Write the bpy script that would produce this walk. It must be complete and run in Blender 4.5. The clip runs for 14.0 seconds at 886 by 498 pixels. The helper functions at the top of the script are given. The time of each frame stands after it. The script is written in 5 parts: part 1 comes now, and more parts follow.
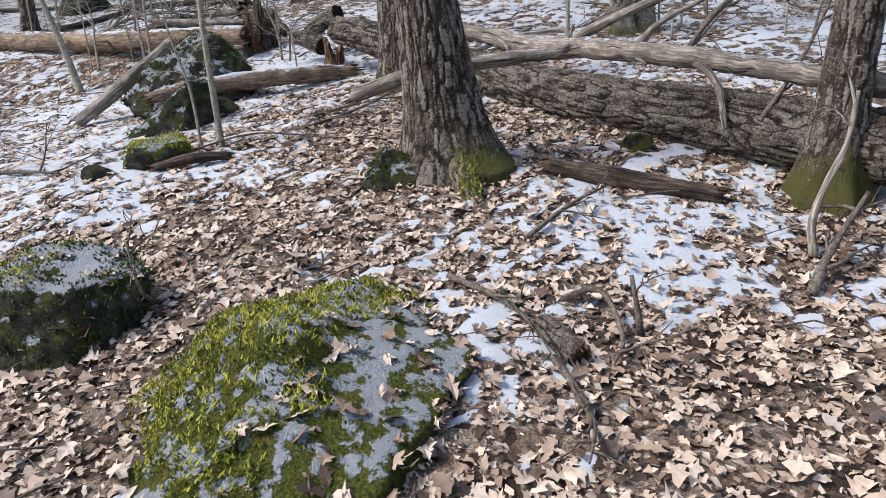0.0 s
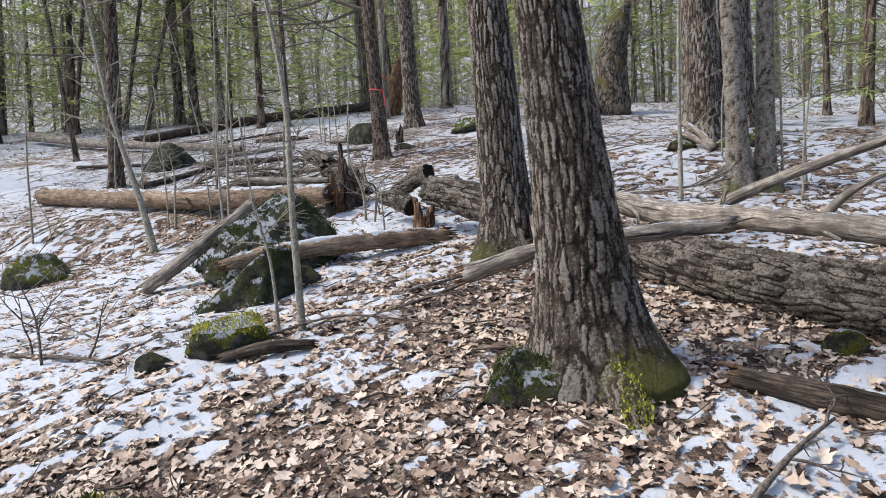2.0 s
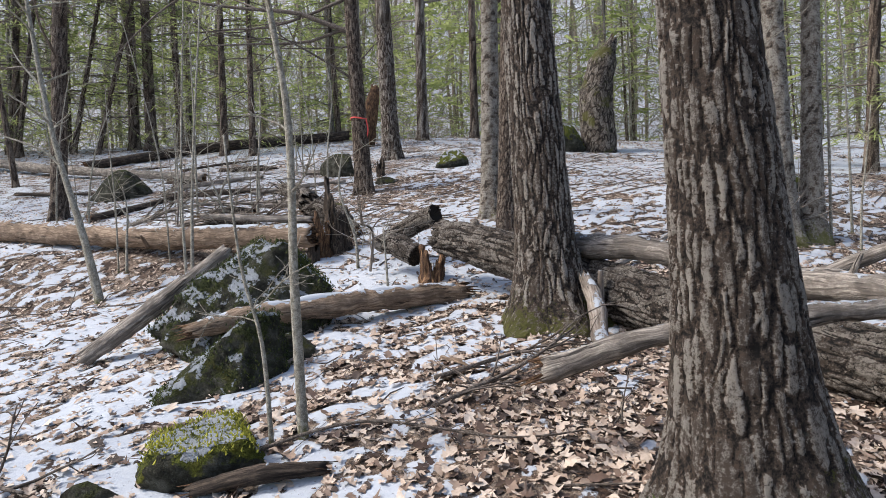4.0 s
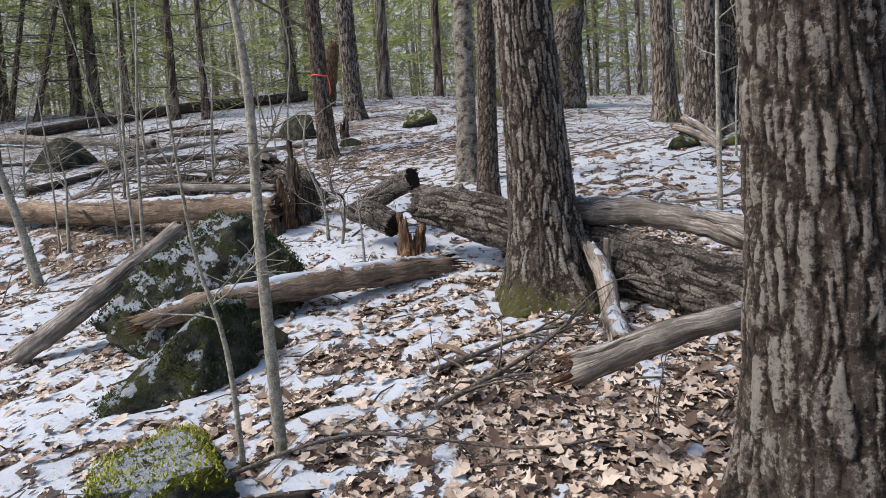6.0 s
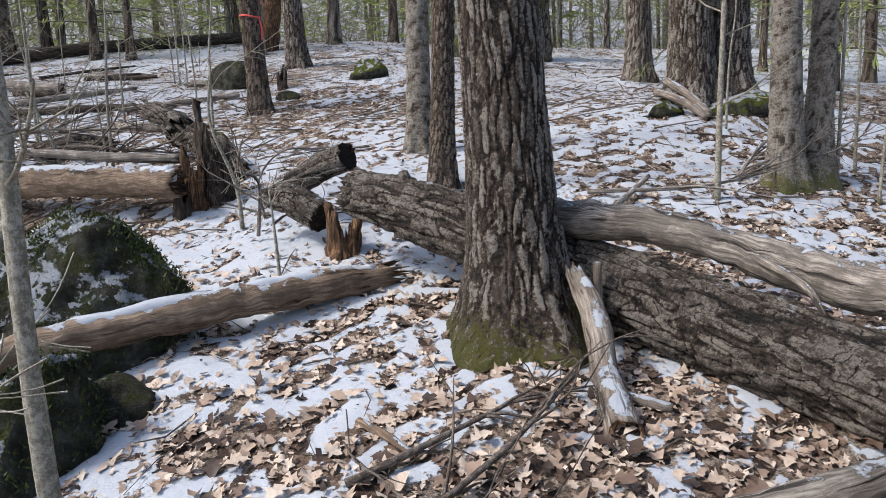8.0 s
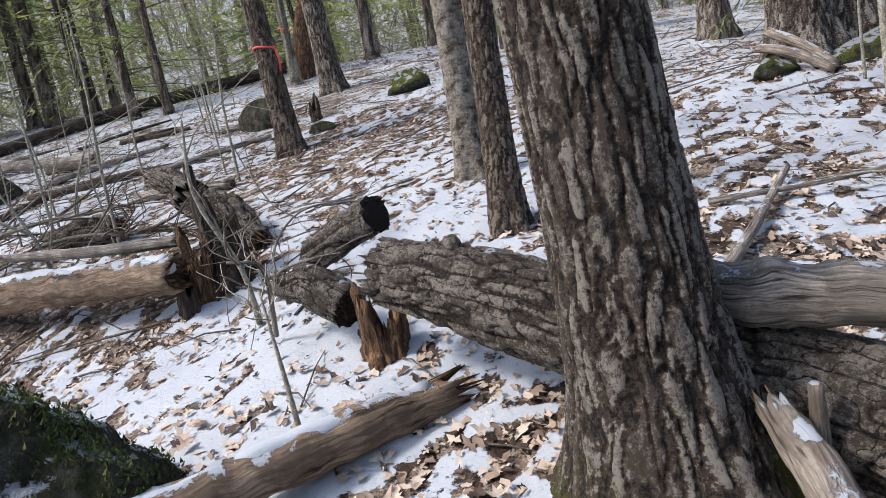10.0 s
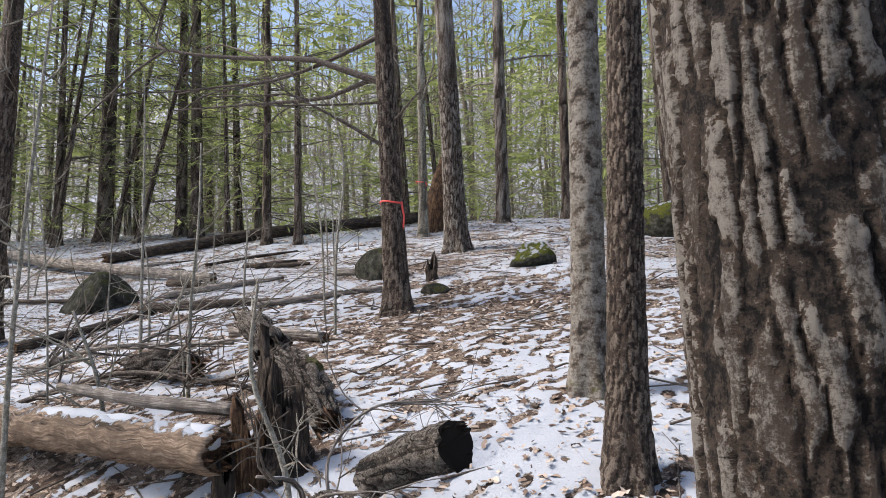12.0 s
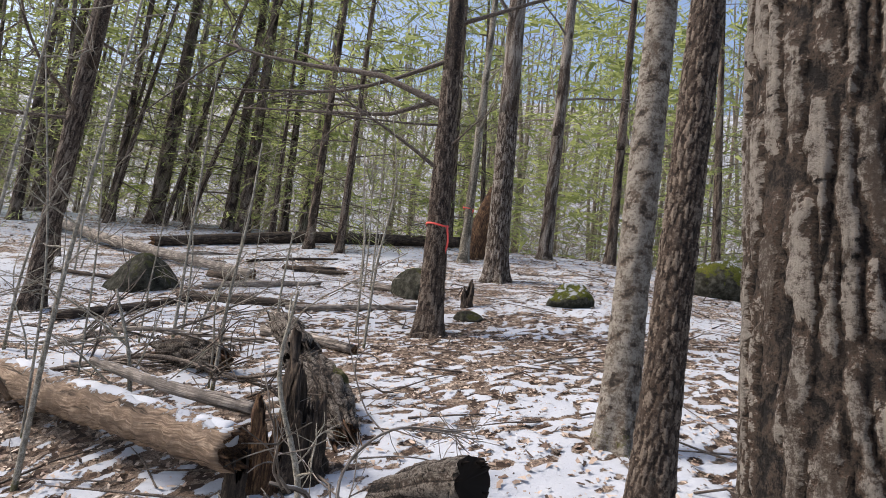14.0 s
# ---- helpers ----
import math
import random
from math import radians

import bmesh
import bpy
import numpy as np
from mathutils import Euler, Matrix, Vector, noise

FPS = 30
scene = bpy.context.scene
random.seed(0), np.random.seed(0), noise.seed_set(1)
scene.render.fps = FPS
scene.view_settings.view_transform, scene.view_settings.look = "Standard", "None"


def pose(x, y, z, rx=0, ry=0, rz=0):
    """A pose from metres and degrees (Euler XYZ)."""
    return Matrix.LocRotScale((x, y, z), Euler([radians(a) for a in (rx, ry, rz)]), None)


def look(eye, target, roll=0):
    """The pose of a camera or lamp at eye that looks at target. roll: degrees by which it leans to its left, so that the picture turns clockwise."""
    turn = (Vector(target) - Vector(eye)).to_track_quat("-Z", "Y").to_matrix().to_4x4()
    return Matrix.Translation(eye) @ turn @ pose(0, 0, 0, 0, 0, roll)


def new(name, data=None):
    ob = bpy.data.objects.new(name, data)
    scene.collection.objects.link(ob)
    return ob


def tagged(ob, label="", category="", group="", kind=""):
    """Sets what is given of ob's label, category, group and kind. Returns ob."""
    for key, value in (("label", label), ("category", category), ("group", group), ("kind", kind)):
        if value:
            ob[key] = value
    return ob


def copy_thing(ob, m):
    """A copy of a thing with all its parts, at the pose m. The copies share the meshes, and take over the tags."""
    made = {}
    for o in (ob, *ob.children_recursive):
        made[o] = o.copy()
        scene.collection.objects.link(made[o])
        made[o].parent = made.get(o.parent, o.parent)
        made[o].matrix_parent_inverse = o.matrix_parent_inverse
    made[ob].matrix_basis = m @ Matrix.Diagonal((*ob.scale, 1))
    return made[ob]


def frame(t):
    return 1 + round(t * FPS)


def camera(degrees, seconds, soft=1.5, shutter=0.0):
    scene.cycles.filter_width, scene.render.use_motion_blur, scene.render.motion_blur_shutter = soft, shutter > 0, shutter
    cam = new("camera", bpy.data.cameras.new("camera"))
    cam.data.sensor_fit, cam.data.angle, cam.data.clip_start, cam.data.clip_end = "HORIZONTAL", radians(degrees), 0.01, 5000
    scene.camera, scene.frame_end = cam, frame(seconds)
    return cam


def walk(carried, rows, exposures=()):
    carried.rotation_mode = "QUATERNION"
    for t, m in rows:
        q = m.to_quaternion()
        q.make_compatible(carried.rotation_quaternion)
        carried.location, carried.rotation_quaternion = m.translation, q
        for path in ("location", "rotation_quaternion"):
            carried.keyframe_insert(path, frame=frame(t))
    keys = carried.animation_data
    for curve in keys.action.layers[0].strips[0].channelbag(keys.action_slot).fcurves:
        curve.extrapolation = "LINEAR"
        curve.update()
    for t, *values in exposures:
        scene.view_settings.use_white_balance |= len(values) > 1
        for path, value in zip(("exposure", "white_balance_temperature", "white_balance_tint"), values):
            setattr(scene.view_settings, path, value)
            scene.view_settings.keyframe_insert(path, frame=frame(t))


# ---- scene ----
cam = camera(66.8, 14.0, soft=0.4)
PATH = [
    (0, (0.0, 0.0, 1.5), (0.05, 1.924, 0.958), -3.4),
    (0.5, (-0.043, 0.338, 1.557), (-0.129, 2.284, 1.104), -4.4),
    (1, (-0.267, 0.599, 1.548), (-0.405, 2.558, 1.172), -2.4),
    (1.5, (-0.425, 0.805, 1.692), (-0.557, 2.785, 1.444), -1.0),
    (2, (-0.398, 1.089, 1.676), (-0.496, 3.083, 1.562), -3.1),
    (2.5, (-0.401, 1.413, 1.772), (-0.423, 3.411, 1.672), -5.4),
    (3, (-0.549, 1.62, 1.767), (-0.549, 3.617, 1.663), -4.4),
    (3.2, (-0.652, 1.784, 1.801), (-0.637, 3.784, 1.777), -2.8),
    (5.3, (-1.062, 2.587, 1.929), (-1.008, 4.586, 1.886), -1.3),
    (5.5, (-1.053, 2.628, 1.958), (-0.925, 4.622, 1.867), -1.6),
    (6, (-1.076, 2.837, 1.923), (-0.939, 4.827, 1.776), -3.6),
    (6.5, (-0.961, 3.226, 1.981), (-0.779, 5.21, 1.806), -4.6),
    (7, (-0.89, 3.331, 2.11), (-0.675, 5.309, 1.906), -6.2),
    (7.5, (-0.877, 3.614, 2.085), (-0.622, 5.584, 1.854), -5.2),
    (8, (-0.875, 3.993, 2.178), (-0.617, 5.952, 1.871), -2.2),
    (8.5, (-0.764, 4.408, 2.199), (-0.661, 6.385, 1.909), -4.6),
    (8.7, (-0.751, 4.522, 2.27), (-0.702, 6.5, 1.978), -4.9),
    (10.8, (-0.556, 5.714, 2.425), (-0.493, 7.695, 2.155), -14.2),
    (11, (-0.542, 5.779, 2.459), (-0.468, 7.767, 2.247), -13.2),
    (11.5, (-0.561, 6.011, 2.561), (-0.479, 8.009, 2.566), -5.0),
    (12, (-0.589, 6.07, 2.63), (-0.83, 8.045, 2.832), -1.6),
    (12.5, (-0.552, 6.079, 2.65), (-0.954, 8.023, 2.896), 1.0),
    (13, (-0.512, 6.098, 2.648), (-0.872, 8.046, 2.921), 1.7),
    (13.5, (-0.54, 6.106, 2.646), (-0.869, 8.059, 2.92), 3.0),
    (14, (-0.625, 6.085, 2.647), (-0.98, 8.035, 2.918), 6.8),
]
EXPOSURE = [(0, 0.67, 6150, 10), (3, 0.72, 6200, 10), (5.3, 0.55, 6200, 10), (8.5, 0.62, 6150, 10), (11, 0.75, 6250, 11), (14, 0.70, 6600, 13)]
walk(cam, [(t, look(eye, target, roll)) for t, eye, target, roll in PATH], EXPOSURE)

# ---- light: bright hazy sky with a veiled sun to the side, over the canopy ----
SUN_EL, SUN_AZ = radians(48), radians(-96)      # azimuth from +y towards +x
world = bpy.data.worlds.new("sky")
scene.world = world
world.use_nodes = True
wn = world.node_tree.nodes
sky = wn.new("ShaderNodeTexSky")
sky.sky_type, sky.sun_disc = "NISHITA", False
sky.sun_elevation, sky.sun_rotation = SUN_EL, SUN_AZ
sky.air_density, sky.dust_density, sky.ozone_density = 1.0, 3.0, 1.0
world.node_tree.links.new(sky.outputs[0], wn["Background"].inputs[0])
wn["Background"].inputs[1].default_value = 0.15
sun = new("sun", bpy.data.lights.new("sun", "SUN"))
sun.data.energy, sun.data.angle, sun.data.color = 2.1, radians(10), (1.0, 0.95, 0.87)
sun_from = Vector((math.sin(SUN_AZ) * math.cos(SUN_EL), math.cos(SUN_AZ) * math.cos(SUN_EL), math.sin(SUN_EL)))
sun.matrix_world = look(sun_from * 50, (0, 0, 0))

# ---- arithmetic ----
RNG = np.random.default_rng(7)


def hash3(i, j, k, seed):
    n = (i * 374761393 + j * 668265263 + k * 2147483647 + seed * 1274126177) & 0xFFFFFFFF
    n = ((n ^ (n >> 13)) * 1274126177) & 0xFFFFFFFF
    return ((n ^ (n >> 16)) & 0xFFFF) / 65535.0


def vnoise(p, seed=0):
    """Smooth value noise, 0 to 1, at rows of x, y, z."""
    p = np.asarray(p, float)
    c = np.floor(p).astype(np.int64)
    f = p - c
    f = f * f * (3 - 2 * f)
    out = 0
    for dx in (0, 1):
        for dy in (0, 1):
            for dz in (0, 1):
                w = (f[..., 0] if dx else 1 - f[..., 0]) * (f[..., 1] if dy else 1 - f[..., 1]) * (f[..., 2] if dz else 1 - f[..., 2])
                out = out + w * hash3(c[..., 0] + dx, c[..., 1] + dy, c[..., 2] + dz, seed)
    return out


def fbm(p, seed=0, octaves=4):
    p = np.asarray(p, float)
    out, a, tot = 0, 1.0, 0
    for o in range(octaves):
        out, tot = out + a * vnoise(p * 2 ** o + 17.3 * o, seed + o), tot + a
        a *= 0.5
    return out / tot


# the slope: height along the walk, and across it
GY = [-60, -10, -2, 0, 2, 3, 4, 5, 6, 7, 8, 9, 10, 11, 12, 14, 16, 19, 22, 26, 30, 40, 60, 80, 110, 160, 200]
GZ = [-8, -1.2, -.22, -.08, .2, .36, .6, .86, 1.06, 1.22, 1.4, 1.68, 1.98, 2.22, 2.45, 2.85, 3.4, 4.05, 4.8, 5.5, 5.75, 6, 9, 20, 42, 60, 62]
GYF = np.arange(-60, 200, 0.25)
_raw = np.interp(GYF, GY, GZ)
GZF = np.convolve(np.pad(_raw, 4, mode="edge"), np.hanning(11)[1:-1] / np.hanning(11).sum(), mode="valid")


def ground(x, y):
    """Height of the smooth slope."""
    x, y = np.asarray(x, float), np.asarray(y, float)
    xl, xr = np.minimum(x, 0), np.maximum(x, 0)
    left = -xl ** 2 / (1 + xl ** 2 / 25) * np.interp(y, [0, 5, 7.5, 9.4, 10.6, 14, 20, 26], [.01, .02, .03, .043, .022, .02, .015, .0])
    right = 8 * np.tanh(xr / 8) * np.interp(y, [0, 3, 5, 9, 10, 12, 13, 15.5, 20, 40], [0, -.04, 0, -.02, -.03, .04, .0, -.06, -.08, -.03])
    return np.interp(y, GYF, GZF) + left + right


def relief(x, y):
    """Humps and hollows of the forest floor."""
    p = np.stack([x, y, 0 * x], -1)
    near = np.exp(-((x / 30) ** 2 + ((y - 8) / 30) ** 2))
    return ((fbm(p * 1.1, 3, 3) - 0.5) * 0.10 + (fbm(p * 6.0, 5, 3) - 0.5) * 0.045) * near


def floor_z(x, y):
    x, y = np.asarray(x, float), np.asarray(y, float)
    return ground(x, y) + relief(x, y)


def snow_amount(x, y):
    """How much of the floor the snow covers, 0 to 1, before its ragged edge."""
    x, y = np.asarray(x, float), np.asarray(y, float)

    def blob(cx, cy, sx, sy):
        return np.exp(-((x - cx) / sx) ** 2 - ((y - cy) / sy) ** 2)

    a = 0.46 + 0.24 * blob(-4.2, 7.2, 2.4, 2.6) + 0.30 * blob(-1.2, 8.6, 0.9, 1.2) + 0.10 * blob(1.6, 9.0, 2.5, 1.8) + 0.10 * np.clip((y - 9.5) / 2, 0, 1)
    a += 0.14 * blob(-0.6, 10.2, 1.3, 1.0) + 0.30 * blob(1.2, 3.7, 1.0, 0.7) + 0.04 * blob(2.5, 12.0, 3, 2.5) + 0.16 * blob(-2.6, 5.2, 1.4, 1.0) + 0.1 * blob(-1.5, 6.6, 0.5, 0.5)
    a += 0.25 * blob(0.35, 2.5, 0.3, 0.7) + 0.12 * blob(-0.4, 4.6, 0.5, 0.3)
    a -= 0.30 * blob(-0.7, 4.0, 1.3, 1.0) + 0.24 * blob(-0.5, 5.7, 0.9, 0.6) + 0.3 * blob(-0.8, 1.6, 2.2, 1.2) + 0.26 * blob(1.5, 2.2, 1.0, 0.9)
    a -= 0.26 * blob(-3.4, 10.2, 1.9, 0.6) + 0.16 * blob(-1.2, 13.4, 2.2, 1.4) + 0.25 * blob(1.3, 5.6, 0.9, 0.6)
    return a


def snow_mask(x, y):
    p = np.stack([x, y, 0 * np.asarray(x, float)], -1)
    n = 0.26 * fbm(p * 1.7, 21, 3) + 0.74 * fbm(p * 14.0, 31, 2)
    return np.clip((snow_amount(x, y) + (n - 0.5) * 1.7 - 0.42) * 5.0, 0, 1)


# ---- meshes ----
def make_mesh(name, verts, faces, mats, smooth=True, attrs=None, slots=None):
    me = bpy.data.meshes.new(name)
    me.from_pydata(np.asarray(verts, float).tolist(), [], [tuple(q) for q in (faces.tolist() if hasattr(faces, "tolist") else faces)])
    for m in (mats if isinstance(mats, (list, tuple)) else [mats]):
        me.materials.append(m)
    if slots is not None:
        me.polygons.foreach_set("material_index", np.asarray(slots, np.int32))
    me.polygons.foreach_set("use_smooth", np.full(len(me.polygons), smooth))
    for key, values in (attrs or {}).items():
        a = me.attributes.new(key, "FLOAT", "POINT")
        a.data.foreach_set("value", np.asarray(values, np.float32))
    me.update()
    return me


def merge(parts):
    """One set of vertices, faces and attributes out of several (verts, faces, attrs)."""
    V, F, A, n = [], [], {}, 0
    for v, f, *rest in parts:
        V.append(np.asarray(v, float))
        F += [tuple(int(i) + n for i in q) for q in f]
        for key, val in (rest[0] if rest else {}).items():
            A.setdefault(key, []).append(np.asarray(val, float))
        n += len(v)
    return np.concatenate(V), F, {k: np.concatenate(a) for k, a in A.items()}


def smooth_path(pts, radii, step):
    """Points along a soft curve through pts, about step apart, with radii."""
    pts, radii = np.asarray(pts, float), np.asarray(radii, float)
    if len(pts) == 2:
        n = max(2, int(np.linalg.norm(pts[1] - pts[0]) / step) + 1)
        t = np.linspace(0, 1, n)[:, None]
        return pts[0] + (pts[1] - pts[0]) * t, np.interp(t[:, 0], [0, 1], radii)
    ext = np.concatenate([[2 * pts[0] - pts[1]], pts, [2 * pts[-1] - pts[-2]]])
    P, R = [], []
    for i in range(len(pts) - 1):
        a, b, c, d = ext[i:i + 4]
        n = max(1, int(np.linalg.norm(c - b) / step))
        for t in np.arange(n) / n:
            P.append(0.5 * (2 * b + (c - a) * t + (2 * a - 5 * b + 4 * c - d) * t * t + (3 * b - a - 3 * c + d) * t ** 3))
            R.append(radii[i] + (radii[i + 1] - radii[i]) * t)
    return np.array(P + [pts[-1]]), np.array(R + [radii[-1]])


def tube(pts, radii, n=8, step=0.1, bumps=0.0, scale=0.1, seed=0, shape=None, caps=True):
    """A round, tapering, uneven rod through pts. shape(P, N, u, v) gives an extra height and a 0 to 1 value at every vertex."""
    P, R = smooth_path(pts, radii, step)
    T = np.gradient(P, axis=0)
    T /= np.linalg.norm(T, axis=1)[:, None]
    up = np.array([0, 0, 1.0]) if abs(T[0][2]) < 0.8 else np.array([1.0, 0, 0])
    U = np.zeros_like(P)
    u = np.cross(T[0], up)
    for i, t in enumerate(T):
        u = u - (u @ t) * t
        u /= np.linalg.norm(u)
        U[i] = u
    W = np.cross(T, U)
    ang = np.linspace(0, 2 * np.pi, n, endpoint=False)
    D = U[:, None] * np.cos(ang)[None, :, None] + W[:, None] * np.sin(ang)[None, :, None]
    rad = np.broadcast_to(R[:, None], (len(P), n)).copy()
    ridge, more = np.full((len(P), n), 0.5), []
    V0 = P[:, None] + D * rad[..., None]
    if bumps:
        rad = rad + (fbm(V0 / scale, seed, 3) - 0.5) * 2 * bumps
    if shape:
        along = np.r_[0, np.cumsum(np.linalg.norm(np.diff(P, axis=0), axis=1))]
        extra, ridge, *more = shape(V0, D, ang[None, :] * R[:, None], along[:, None] + 0 * ang[None, :])
        rad = rad + extra
    V = P[:, None] + D * rad[..., None]
    m = len(P)
    i, j = np.meshgrid(np.arange(m - 1), np.arange(n), indexing="ij")
    j2 = (j + 1) % n
    F = np.stack([i * n + j, i * n + j2, (i + 1) * n + j2, (i + 1) * n + j], -1).reshape(-1, 4).tolist()
    along = np.r_[0, np.cumsum(np.linalg.norm(np.diff(P, axis=0), axis=1))]
    off = 3.7 * seed + 0.9 * len(P)
    bx, by = (R[:, None] * np.cos(ang)[None] + off).ravel(), (R[:, None] * np.sin(ang)[None]).ravel()
    bz = np.broadcast_to(along[:, None], (m, n)).ravel()
    V, ridge = V.reshape(-1, 3), ridge.ravel()
    fs, cs = [np.asarray(k, float).ravel() for k in more] if more else (np.ones(m * n), np.ones(m * n))
    if caps:
        V = np.concatenate([V, [P[0], P[-1]]])
        ridge, fs, cs = np.r_[ridge, 0.2, 0.2], np.r_[fs, 0, 0], np.r_[cs, 0, 0]
        bx, by, bz = np.r_[bx, off, off], np.r_[by, 0, 0], np.r_[bz, 0, along[-1]]
        F += [(m * n, (k + 1) % n, k) for k in range(n)] + [(m * n + 1, (m - 1) * n + k, (m - 1) * n + (k + 1) % n) for k in range(n)]
    return V, F, {"ridge": ridge, "furrow": fs, "crack": cs, "bx": bx, "by": by, "bz": bz}


def put(name, geo, mats, at=None, parent=None, smooth=True, slots=None):
    """An object from (verts, faces, attrs), its origin at the given place."""
    v, f, *a = geo
    at = np.zeros(3) if at is None else np.asarray(at, float)
    ob = new(name, make_mesh(name, np.asarray(v) - at, f, mats, smooth, a[0] if a else None, slots))
    if parent is None:
        ob.location = at
    else:
        ob.parent = parent
        ob.location = at - np.array(parent.location)
    return ob


def empty(name, at):
    e = new(name)
    e.empty_display_size = 0.2
    e.location = at
    return e


# ---- materials ----
class Nodes:
    def __init__(self, name):
        self.mat = bpy.data.materials.new(name)
        self.mat.use_nodes = True
        self.nt = self.mat.node_tree
        self.bsdf = self.nt.nodes["Principled BSDF"]
        self.bsdf.inputs["Specular IOR Level"].default_value = 0.3
        self.coord = self.nt.nodes.new("ShaderNodeTexCoord").outputs["Object"]

    def link(self, a, b):
        self.nt.links.new(a, b)

    def grain(self):
        """From here on, patterns follow the rod: two axes across it and one along it, in metres."""
        n = self.nt.nodes.new("ShaderNodeCombineXYZ")
        for k, key in enumerate(("bx", "by", "bz")):
            self.link(self.attr(key), n.inputs[k])
        self.coord = n.outputs[0]

    def scaled(self, s):
        m = self.nt.nodes.new("ShaderNodeMapping")
        m.inputs["Scale"].default_value = s
        self.link(self.coord, m.inputs[0])
        return m.outputs[0]

    def warped(self, vec, amount, scale):
        n = self.nt.nodes.new("ShaderNodeTexNoise")
        n.inputs["Scale"].default_value = scale
        self.link(self.coord, n.inputs["Vector"])
        m = self.nt.nodes.new("ShaderNodeVectorMath")
        m.operation = "MULTIPLY_ADD"
        self.link(n.outputs["Color"], m.inputs[0])
        m.inputs[1].default_value = (amount, amount, amount)
        self.link(vec, m.inputs[2])
        return m.outputs[0]

    def noise(self, scale, detail=4, rough=0.55, vec=None):
        n = self.nt.nodes.new("ShaderNodeTexNoise")
        n.inputs["Scale"].default_value, n.inputs["Detail"].default_value, n.inputs["Roughness"].default_value = scale, detail, rough
        self.link(vec or self.coord, n.inputs["Vector"])
        return n.outputs["Fac"]

    def cells(self, scale, vec=None, feature="F1", out="Distance"):
        n = self.nt.nodes.new("ShaderNodeTexVoronoi")
        n.feature = feature
        n.inputs["Scale"].default_value = scale
        self.link(vec or self.coord, n.inputs["Vector"])
        return n.outputs[out]

    def attr(self, name):
        n = self.nt.nodes.new("ShaderNodeAttribute")
        n.attribute_name = name
        return n.outputs["Fac"]

    def random(self):
        return self.nt.nodes.new("ShaderNodeObjectInfo").outputs["Random"]

    def up(self):
        g = self.nt.nodes.new("ShaderNodeNewGeometry")
        s = self.nt.nodes.new("ShaderNodeSeparateXYZ")
        self.link(g.outputs["Normal"], s.inputs[0])
        return s.outputs[2]

    def ramp(self, fac, *stops):
        n = self.nt.nodes.new("ShaderNodeValToRGB")
        while len(n.color_ramp.elements) < len(stops):
            n.color_ramp.elements.new(0.5)
        for e, (p, c) in zip(n.color_ramp.elements, stops):
            e.position, e.color = p, (*(c if isinstance(c, tuple) else (c, c, c)), 1)
        self.link(fac, n.inputs[0])
        return n.outputs[0]

    def math(self, op, a, b=0.0, clamp=False):
        n = self.nt.nodes.new("ShaderNodeMath")
        n.operation, n.use_clamp = op, clamp
        for k, v in ((0, a), (1, b)):
            if isinstance(v, (int, float)):
                n.inputs[k].default_value = v
            else:
                self.link(v, n.inputs[k])
        return n.outputs[0]

    def mix(self, fac, a, b, blend="MIX"):
        n = self.nt.nodes.new("ShaderNodeMix")
        n.data_type, n.blend_type = "RGBA", blend
        for s, v in ((n.inputs[0], fac), (n.inputs[6], a), (n.inputs[7], b)):
            if isinstance(v, (int, float)):
                s.default_value = v
            elif isinstance(v, tuple):
                s.default_value = (*v, 1)
            else:
                self.link(v, s)
        return n.outputs[2]

    def finish(self, colour, rough=0.85, height=None, strength=0.5, dist=0.01):
        if isinstance(colour, tuple):
            self.bsdf.inputs["Base Color"].default_value = (*colour, 1)
        else:
            self.link(colour, self.bsdf.inputs["Base Color"])
        if isinstance(rough, (int, float)):
            self.bsdf.inputs["Roughness"].default_value = rough
        else:
            self.link(rough, self.bsdf.inputs["Roughness"])
        if height is not None:
            b = self.nt.nodes.new("ShaderNodeBump")
            b.inputs["Strength"].default_value, b.inputs["Distance"].default_value = strength, dist
            self.link(height, b.inputs["Height"])
            self.link(b.outputs[0], self.bsdf.inputs["Normal"])
        return self.mat


SNOW = (0.49, 0.515, 0.555)
LEAF_STOPS = ((0.0, (0.026, 0.018, 0.014)), (0.20, (0.105, 0.066, 0.047)), (0.38, (0.31, 0.22, 0.16)), (0.60, (0.51, 0.40, 0.31)), (1.0, (0.62, 0.52, 0.425)))


def snow_cover(n, colour, rough, amount, scale=9.0):
    """Lays snow on what faces upwards; amount 0 to 1."""
    v = n.math("ADD", n.math("MULTIPLY", n.up(), 0.75), n.math("MULTIPLY", n.math("SUBTRACT", n.noise(scale, 5, 0.65), 0.5), 1.5))
    m = n.ramp(v, (1.0 - 0.62 * amount - 0.03, 0.0), (1.0 - 0.62 * amount + 0.03, 1.0))
    return n.mix(m, colour, SNOW), m


